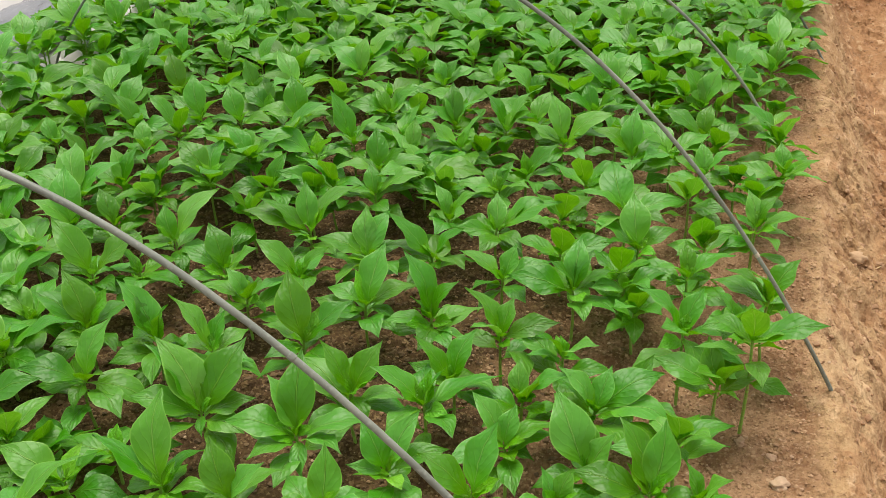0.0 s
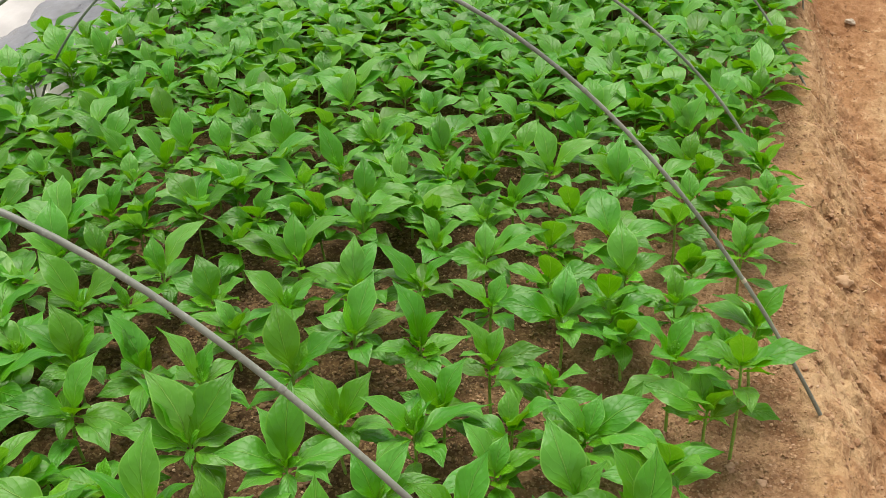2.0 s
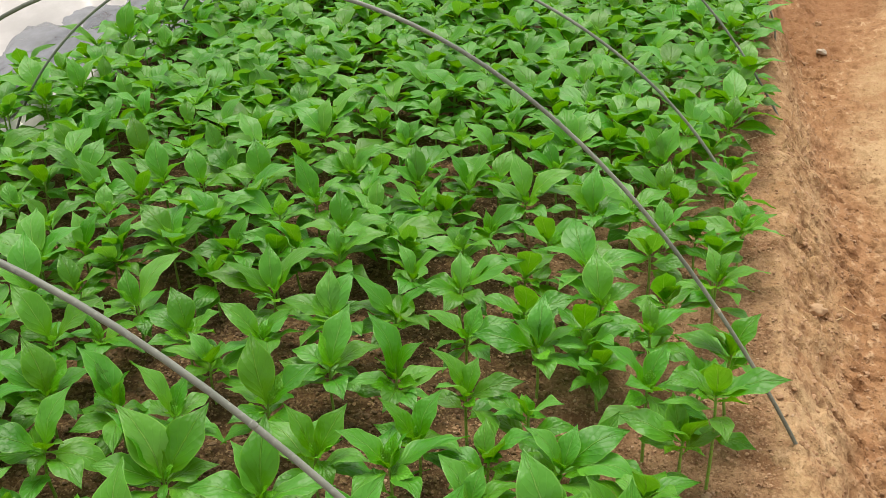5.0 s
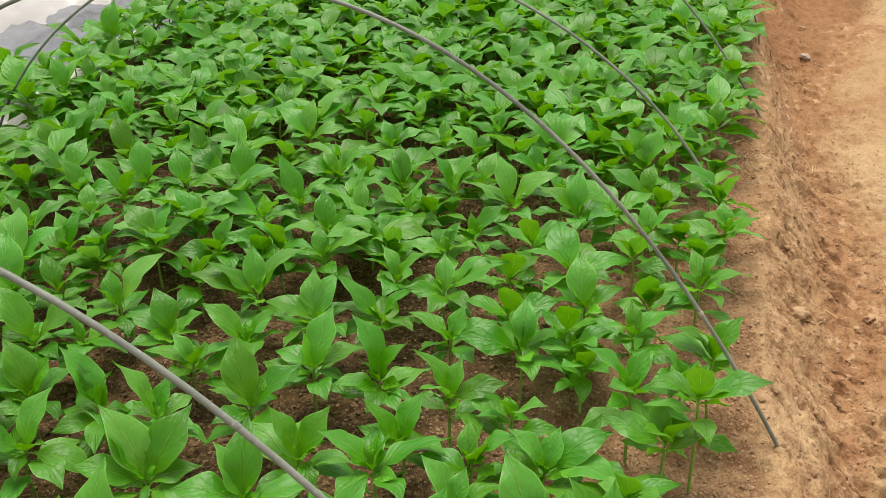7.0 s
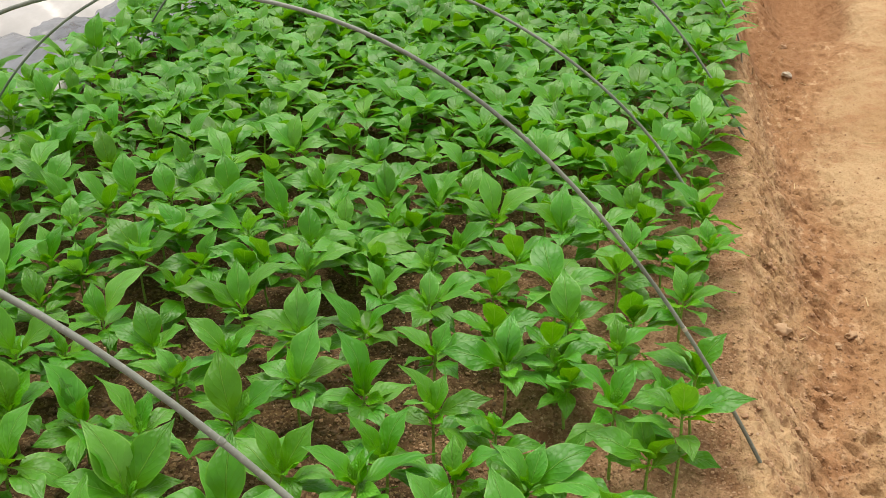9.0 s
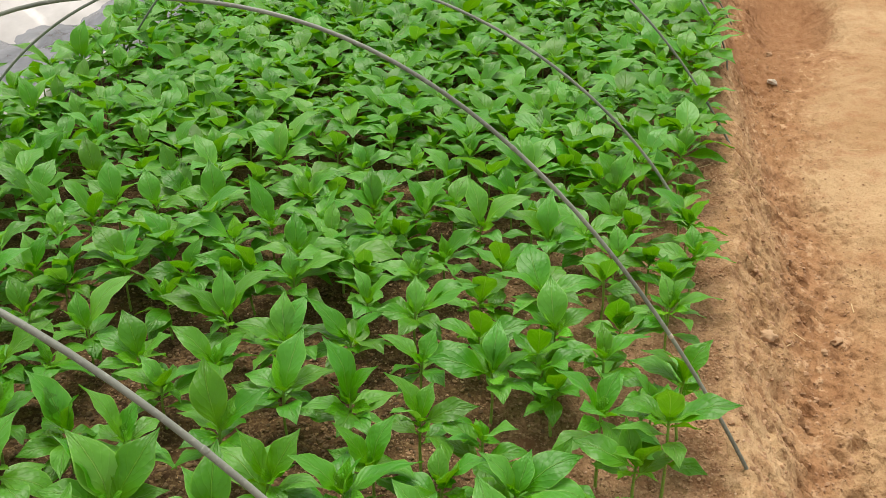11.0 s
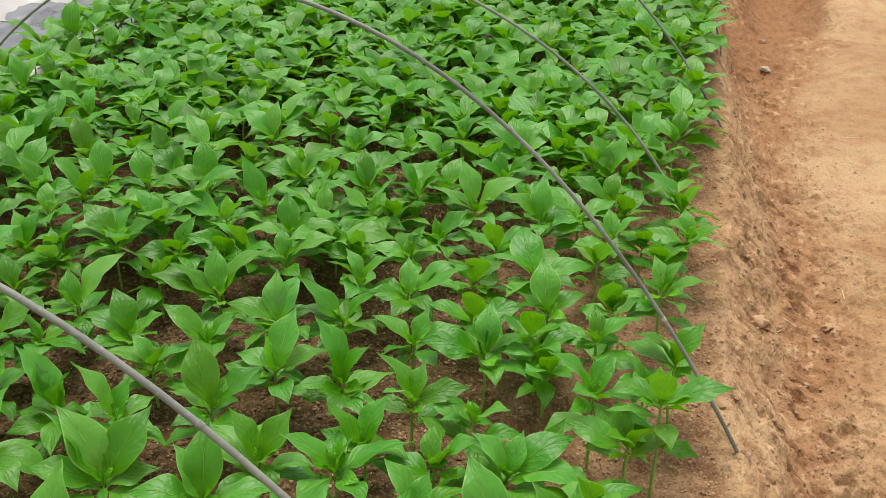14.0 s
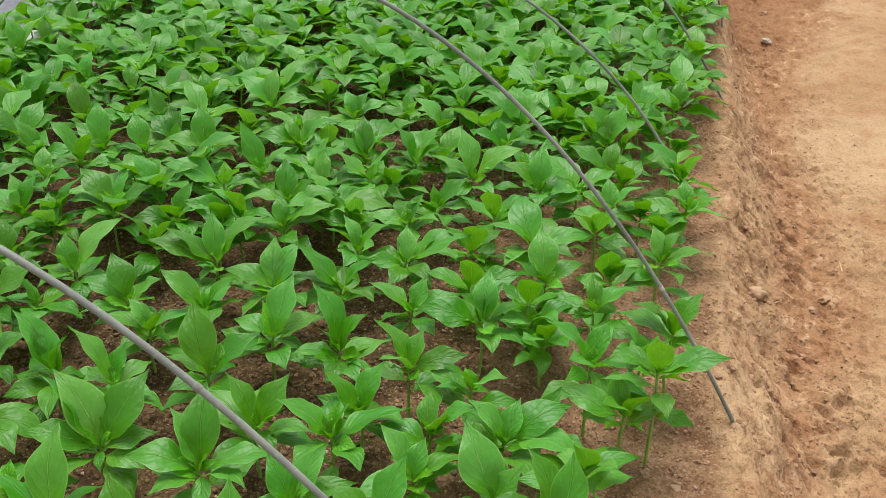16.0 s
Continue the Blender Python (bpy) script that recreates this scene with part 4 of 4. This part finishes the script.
seedling(-1.635, 2.147, 0.115, (162, 21, 6.9), (-69, 58, 7), (7, 19, 6.5), (37, 31, 8.9), (-67, -11, 4.9))
seedling(-1.342, 2.170, 0.105, (-83, 44, 6.3), (85, 3, 6.2), (173, -19, 5.5), (-41, -14, 5.1))
seedling(-0.175, 2.192, 0.085, (108, 47, 5.7), (39, 4, 6.1), (-130, 10, 6.7), (-123, 51, 6.6))
seedling(-0.070, 2.198, 0.090, (-147, 45, 6.5), (-24, 24, 7.1), (-104, 62, 7.2), (11, 21, 9.3), (-129, 5, 6.8))
seedling(-1.504, 2.220, 0.120, (-144, 12, 7.1), (14, 28, 7), (-76, 55, 6.7))
seedling(-1.466, 2.349, 0.130, (97, 65, 9.8), (-146, 42, 7.2), (-15, 7, 6.7), (-100, 3, 6.8), (42, 49, 5.8, "young"))
seedling(-1.377, 2.365, 0.105, (112, 54, 7), (160, 24, 7.2), (30, 11, 7.9), (-108, -5, 7.3), (47, 57, 4.3, "young"))
seedling(-1.371, 2.517, 0.100, (-112, 42, 6.4), (14, 14, 6.6), (-31, 50, 6.6), (-83, -22, 5.7))
seedling(-1.457, 2.566, 0.115, (111, 58, 7.7), (-180, 51, 6.4), (36, 37, 10.5), (-163, 20, 7.5), (47, 16, 6.8), (95, 60, 4.5, "young"))
seedling(-1.196, 2.102, 0.085, (-171, 28, 9.4), (54, 21, 7.4), (-1, 3, 8.7))
seedling(-0.983, 2.169, 0.085, (162, 38, 9.4), (63, 16, 6.6), (159, 22, 7.6))
seedling(-0.800, 2.171, 0.085, (151, 27, 8.4), (60, 13, 5.9), (-57, 3, 8))
seedling(-0.508, 2.211, 0.085, (97, 21, 7.4), (-113, 33, 7.6), (-5, 8, 9), (-58, -1, 8.5))
seedling(-0.291, 2.257, 0.085, (-171, 21, 6.9), (17, 21, 8.4), (93, 13, 6.4))
seedling(-1.316, 2.264, 0.085, (-115, 5, 8.3), (-29, -9, 9.4), (136, 12, 6.3))
seedling(-0.475, 2.302, 0.085, (153, 14, 6.1), (-33, 9, 7.7))
seedling(-1.207, 2.267, 0.085, (147, 35, 9.4), (73, 16, 6.7), (-32, 6, 7.8))
seedling(-0.781, 2.277, 0.085, (78, 15, 6.4), (-105, 16, 7.3), (-46, -16, 9.4))
seedling(0.060, 2.344, 0.085, (-28, 18, 7.4), (116, 14, 6.4), (-81, 1, 8.3))
seedling(-0.689, 2.337, 0.085, (99, 18, 7), (-99, 28, 7.4))
seedling(-1.167, 2.343, 0.085, (-111, 10, 7.6), (-48, 29, 7.5))
seedling(-1.028, 2.328, 0.085, (-101, 12, 7.4), (88, 13, 6.3))
seedling(0.029, 2.367, 0.085, (69, 16, 6.6), (37, 32, 9.4))
seedling(-0.059, 2.347, 0.085, (118, 20, 7.2), (41, 19, 7), (-139, 17, 7.3), (7, 20, 7.5))
seedling(-0.379, 2.357, 0.085, (135, 24, 7.9), (60, 30, 8.8))
seedling(-0.156, 2.365, 0.085, (102, 12, 6.2), (25, 19, 6.8), (-96, 13, 7.3))
seedling(-0.977, 2.386, 0.085, (109, 21, 7.4), (-103, 16, 7.3), (-40, 0, 8.4))
seedling(-1.176, 2.411, 0.085, (133, 29, 8.5), (-8, 18, 7.3), (-140, 14, 8))
seedling(-0.873, 2.362, 0.085, (155, 38, 9.4), (-5, 11, 7.9), (139, 21, 7.4))
seedling(-0.483, 2.404, 0.085, (95, 12, 6.3), (-111, 11, 7.5), (-25, 29, 7.2), (-56, 15, 7.3))
seedling(-0.620, 2.397, 0.085, (91, 17, 6.8), (156, 23, 7.8), (-8, 2, 9.3), (-87, 33, 7.8))
seedling(-0.776, 2.420, 0.085, (-104, 29, 7.4), (0, 18, 7.4))
seedling(-1.035, 2.459, 0.085, (150, 30, 8.9), (85, 22, 7.5))
seedling(-1.126, 2.473, 0.085, (152, 29, 8.6), (-15, 20, 7.2), (-33, 5, 7.9))
seedling(-0.280, 2.464, 0.085, (116, 24, 7.8), (-47, 13, 7.4))
seedling(0.039, 2.511, 0.085, (12, 20, 7.2), (-137, 18, 7.2))
seedling(-0.134, 2.495, 0.085, (96, 12, 6.3), (-139, 23, 7.2), (-11, 18, 7.5))
seedling(-0.232, 2.527, 0.085, (48, 13, 6.1), (92, 23, 7.7))
seedling(-0.958, 2.560, 0.085, (96, 29, 8.5), (38, 22, 7.8), (-102, 21, 7.2))
seedling(-0.811, 2.534, 0.085, (120, 18, 7), (-41, 8, 7.6), (140, 11, 6.2))
seedling(-1.023, 2.547, 0.085, (111, 27, 8.2), (-93, 20, 7.2))
seedling(-0.571, 2.548, 0.085, (130, 14, 6.5), (-6, 11, 8.2), (75, 25, 7.9), (-117, 19, 7.2))
seedling(-0.484, 2.591, 0.085, (148, 23, 7.7), (-14, 8, 8.3), (95, 24, 7.7))
seedling(-0.685, 2.623, 0.085, (124, 21, 7.4), (2, 14, 8.1))
seedling(-0.458, 2.647, 0.085, (133, 22, 7.5), (73, 18, 6.9), (-45, 20, 7.2))
seedling(-0.742, 2.634, 0.085, (-166, 18, 9.4), (128, 30, 8.7), (-58, 27, 7.4))
seedling(-0.096, 2.642, 0.085, (121, 20, 7.2), (-12, 15, 7.8), (-110, 4, 7.9))
seedling(-0.269, 2.653, 0.085, (98, 28, 8.2), (39, 18, 6.7), (-97, 29, 7.5))
seedling(-0.165, 2.710, 0.085, (-130, 28, 7.4), (-11, 15, 7.9), (89, 14, 6.5))
seedling(-0.681, 2.728, 0.085, (104, 24, 7.7), (10, 21, 7), (142, 16, 6.6))
seedling(-0.961, 2.752, 0.085, (140, 25, 7.9), (-32, 29, 7.5))
seedling(-1.127, 2.714, 0.085, (127, 32, 9), (-148, 18, 7.5), (61, 17, 6.8))
seedling(-0.053, 2.786, 0.085, (153, 17, 6.6), (-56, 10, 7.5), (89, 24, 7.7))
seedling(-0.595, 2.802, 0.085, (174, 24, 8.3), (21, 24, 9.4), (129, 28, 8.3))
seedling(-0.252, 2.840, 0.085, (110, 20, 7.2), (-62, 24, 7.3))
seedling(0.047, 2.879, 0.085, (120, 19, 7.2), (-3, 17, 8.6), (76, 30, 8.6))
seedling(-1.081, 2.812, 0.085, (-97, 27, 7.4), (-25, 16, 7.3), (-101, 3, 7.9))
seedling(-1.315, 2.858, 0.085, (138, 26, 8.1), (10, 13, 8), (-162, 22, 9.4), (-46, -7, 8.8))
seedling(-0.776, 2.913, 0.085, (123, 33, 9.1), (59, 30, 8.8), (-104, -3, 8.5))
seedling(-0.385, 2.907, 0.085, (66, 18, 7), (-100, 32, 7.7))
seedling(-0.174, 2.914, 0.085, (84, 25, 7.9), (-135, 11, 7.5), (-3, 11, 9.4), (110, 16, 6.7))
seedling(-0.864, 2.957, 0.085, (-165, 18, 9.4), (98, 27, 8), (-48, 1, 8.1))
seedling(-0.461, 3.095, 0.085, (129, 25, 7.9), (-47, 3, 7.9))
seedling(-0.214, 3.117, 0.085, (104, 24, 7.8), (-25, 21, 7.2), (120, 12, 6.4))
seedling(-0.043, 3.093, 0.085, (146, 17, 6.7), (-67, 32, 7.7), (-139, 10, 7.6))
seedling(-0.563, 3.139, 0.085, (136, 11, 6.3), (-37, 21, 7.2))
seedling(-0.402, 3.210, 0.085, (-136, 17, 7.2), (-29, 22, 7.2), (83, 16, 6.8))
seedling(-0.302, 3.232, 0.085, (152, 17, 6.7), (36, 17, 6.6))
seedling(0.091, 3.318, 0.085, (-68, 20, 7.2), (124, 16, 6.8))


def any_leaves():
    count, spin = luck.choice((4, 5, 5, 6)), luck.uniform(0, 360)
    return [(spin + 360 * k / count + luck.uniform(-24, 24), luck.uniform(-4, 42), luck.uniform(7.2, 10.4)) for k in range(count)]


def stem_height(x):
    """Seedlings stand taller along the two edges of the bed."""
    return luck.uniform(0.07, 0.095) + luck.uniform(0.015, 0.04) * (x < -1.42 or x > -0.02)


# The rest of the bed: seedlings set close, about a hand's width apart.
def free_spots():
    taken, spots = np.array(feet), []
    for y in np.arange(0.42, 6.2, 0.034):
        for x in np.arange(BED_LEFT + 0.02, 0.07, 0.037):
            px, py = x + luck.uniform(-0.014, 0.014), y + luck.uniform(-0.014, 0.014)
            clear = 0.074 if py < 2.1 else 0.066
            if (py > 1.4 or px < -0.3 - 0.56 * py) and (px < -0.03 or py > 2.2) and ((taken - (px, py)) ** 2).sum(1).min() > clear**2:
                spots.append((px, py))
                taken = np.vstack([taken, (px, py)])
    return spots


spots = sorted(free_spots(), key=lambda s: s[0] ** 2 * 0.3 + (s[1] - 1.0) ** 2)
for x, y in spots[:100]:
    seedling(x, y, stem_height(x), *any_leaves())


def far_bed(rest):
    """The seedlings too far off to tell their parts apart, as one mesh."""
    meshes = {"stem": STEMS, "leaf": FAR_BIG, "young_leaf": FAR_SMALL}
    cache, places, quads, coords, mats, count = {}, [], [], [], [], 0
    for x, y in rest:
        foot = Matrix.Translation((x, y, height_at(x, y)))
        for kind, pick, basis in plan(stem_height(x), any_leaves()):
            if (kind, pick) not in cache:
                me = meshes[kind][pick]
                co, ix = np.empty(len(me.vertices) * 3, np.float32), np.empty(len(me.loops), np.int32)
                me.vertices.foreach_get("co", co)
                me.loops.foreach_get("vertex_index", ix)
                uv = np.empty(len(me.loops) * 2, np.float32)
                me.uv_layers[0].data.foreach_get("uv", uv)
                cache[kind, pick] = co.reshape(-1, 3), ix.reshape(-1, 4), uv
            co, ix, uv = cache[kind, pick]
            m = np.array(foot @ basis)
            places.append(co @ m[:3, :3].T + m[:3, 3])
            quads.append(ix + count)
            coords.append(uv)
            mats.append(np.full(len(ix), ("leaf", "young_leaf", "stem").index(kind), np.int32))
            count += len(co)
    places, quads = np.concatenate(places), np.concatenate(quads)
    me = bpy.data.meshes.new("pepper_seedlings")
    me.vertices.add(len(places))
    me.vertices.foreach_set("co", places.astype(np.float32).ravel())
    me.loops.add(quads.size)
    me.loops.foreach_set("vertex_index", quads.ravel())
    me.polygons.add(len(quads))
    me.polygons.foreach_set("loop_start", np.arange(0, quads.size, 4, dtype=np.int32))
    me.polygons.foreach_set("use_smooth", np.ones(len(quads), bool))
    me.polygons.foreach_set("material_index", np.concatenate(mats))
    me.uv_layers.new(name="UVMap").data.foreach_set("uv", np.concatenate(coords))
    for m in (LEAF, YOUNG, STEM):
        me.materials.append(m)
    me.update(calc_edges=True)
    return tagged(new("pepper_seedlings", me), "dense rows of green pepper seedlings further down the bed", "seedlings", kind="stuff")


far_bed(spots[100:])


# ---------------------------------------------------------------- stones, clods, straw
def pebble(seed, detail=1):
    r = random.Random(seed)
    bm = bmesh.new()
    bmesh.ops.create_icosphere(bm, subdivisions=detail, radius=1)
    for v in bm.verts:
        v.co *= 1 + 0.75 * noise.noise(v.co * 1.5 + Vector((seed, 0, 0)))
        v.co.z *= 0.62
    for f in bm.faces:
        f.smooth = detail > 1
    return bm


def strewn(name, label, category, count, spread, mat, sizes, seed, sunk=0.25):
    """Many small clods or pebbles too many to count, as one mesh."""
    r = random.Random(seed)
    kinds = []
    for k in range(6):
        bm = pebble(seed + k)
        bm.verts.index_update()
        kinds.append((np.array([v.co[:] for v in bm.verts]), np.array([[v.index for v in f.verts] for f in bm.faces])))
        bm.free()
    px, py = np.array([spread(r) for _ in range(count)]).T
    pz = ground_height(px, py)
    places, faces, total = [], [], 0
    for x, y, z in zip(px, py, pz):
        co, fa = kinds[r.randrange(6)]
        size = sizes[0] + (sizes[1] - sizes[0]) * r.random() ** 3
        m = np.array(Euler((r.uniform(-0.4, 0.4), r.uniform(-0.4, 0.4), r.uniform(0, 6.3))).to_matrix()) * size
        places.append(co @ m.T + (x, y, z + sunk * size))
        faces.append(fa + total)
        total += len(co)
    me = bpy.data.meshes.new(name)
    me.from_pydata(np.concatenate(places).tolist(), [], np.concatenate(faces).tolist())
    me.materials.append(mat)
    return tagged(new(name, me), label, category, kind="stuff")


strewn("soil_crumbs", "loose brown soil crumbs scattered over the seedling bed", "soil crumbs", 20000, lambda r: (r.triangular(-1.5, -0.1, -0.5), r.triangular(0.7, 3.6, 0.95)), CLOD, (0.001, 0.0048), 61)
strewn("pebbles", "small pale pebbles on the bed and its bank", "pebbles", 5200, lambda r: (r.triangular(-1.3, 0.2, -0.1), r.triangular(0.75, 3.6, 1.0)), STONE, (0.0006, 0.0028), 71)
strewn("edge_crumbs", "tan crumbs and grit along the bare bed edge", "grit", 14000, lambda r: (r.triangular(-0.55, 0.16, 0.05), r.triangular(0.85, 3.2, 1.1)), SAND_CLOD, (0.0007, 0.0033), 91)
strewn("bank_clods", "half-buried sandy clods along the worn bank of the bed", "clods", 1300, lambda r: (r.triangular(0.1, 0.36, 0.2), r.triangular(0.9, 4.1, 1.5)), SAND_CLOD, (0.002, 0.0062), 95, -0.1)
strewn("path_crumbs", "earth crumbs on the sandy path and bank foot", "earth crumbs", 3600, lambda r: (r.triangular(0.16, 0.5, 0.27), r.triangular(0.9, 4.2, 1.4)), LOOSE_CLOD, (0.0007, 0.0034), 81, 0.1)


def stone(x, y, size, mat, label, seed, flat=0.7, category="stone"):
    bm = pebble(seed, 3)
    for v in bm.verts:
        v.co *= 1 + (0.22 if category == "clod" else 0.12) * noise.noise(v.co * 2.6 + Vector((0, seed, 0)))
        v.co = Vector((v.co.x * size, v.co.y * size * 0.75, v.co.z * size * flat))
    me = bpy.data.meshes.new("stone")
    bm.to_mesh(me)
    bm.free()
    me.materials.append(mat)
    ob = tagged(new("stone", me), label, category)
    ob.matrix_basis = pose(x, y, height_at(x, y) + 0.25 * size * flat, 0, 0, 47 * seed)
    return ob


stone(0.079, 0.998, 0.011, STONE, "flat tan stone half sunk in the bed edge", 1)
stone(0.03, 1.075, 0.008, STONE, "small rounded tan stone on the bed edge", 2)
stone(0.068, 1.052, 0.008, STONE, "small rounded tan stone on the bed edge", 3)
stone(-0.02, 1.07, 0.008, STONE, "small rounded tan stone on the bed edge", 4)
stone(0.324, 1.761, 0.012, PATH_CLOD, "brown earth clod on the sandy path", 5, 0.8, "clod")
stone(0.297, 1.712, 0.008, PATH_CLOD, "brown earth clod on the sandy path", 6, 0.8, "clod")
stone(0.19, 1.676, 0.016, PATH_CLOD, "sandy clod half buried in the bank", 8, 0.9, "clod")
stone(0.283, 3.637, 0.014, LOOSE_CLOD, "reddish earth clod at the foot of the bank", 9, 0.8, "clod")
stone(0.28, 3.312, 0.015, PALE, "pale chalky stone at the foot of the bank", 7, 0.8)


def straw(x, y, length, turn, label):
    bm = bmesh.new()
    bmesh.ops.create_cone(bm, cap_ends=True, segments=6, radius1=0.0012, radius2=0.0008, depth=length)
    for v in bm.verts:
        v.co = Vector((v.co.z, v.co.x + 0.06 * length * math.cos(v.co.z * 3 / length), v.co.y))
    me = bpy.data.meshes.new("straw")
    bm.to_mesh(me)
    bm.free()
    me.materials.append(STRAW)
    ob = tagged(new("straw", me), label, "straw")
    ob.matrix_basis = pose(x, y, height_at(x, y) + 0.003, 0, 0, turn)


straw(0.252, 1.757, 0.046, -52, "short dry straw lying at the foot of the bank")
straw(0.358, 1.864, 0.034, 92, "short dry straw lying on the sandy path")
straw(0.315, 3.285, 0.06, -40, "short dry straw lying on the sandy path")
straw(0.262, 2.46, 0.055, 88, "short bent dry straw on the reddish crumbs")
straw(0.236, 1.718, 0.03, 50, "short bent dry straw at the foot of the bank")
straw(0.066, 2.262, 0.06, 46, "pale dry straw lying on the bed edge")
straw(0.463, 2.72, 0.05, 16, "thin dry twig lying on the sandy path")
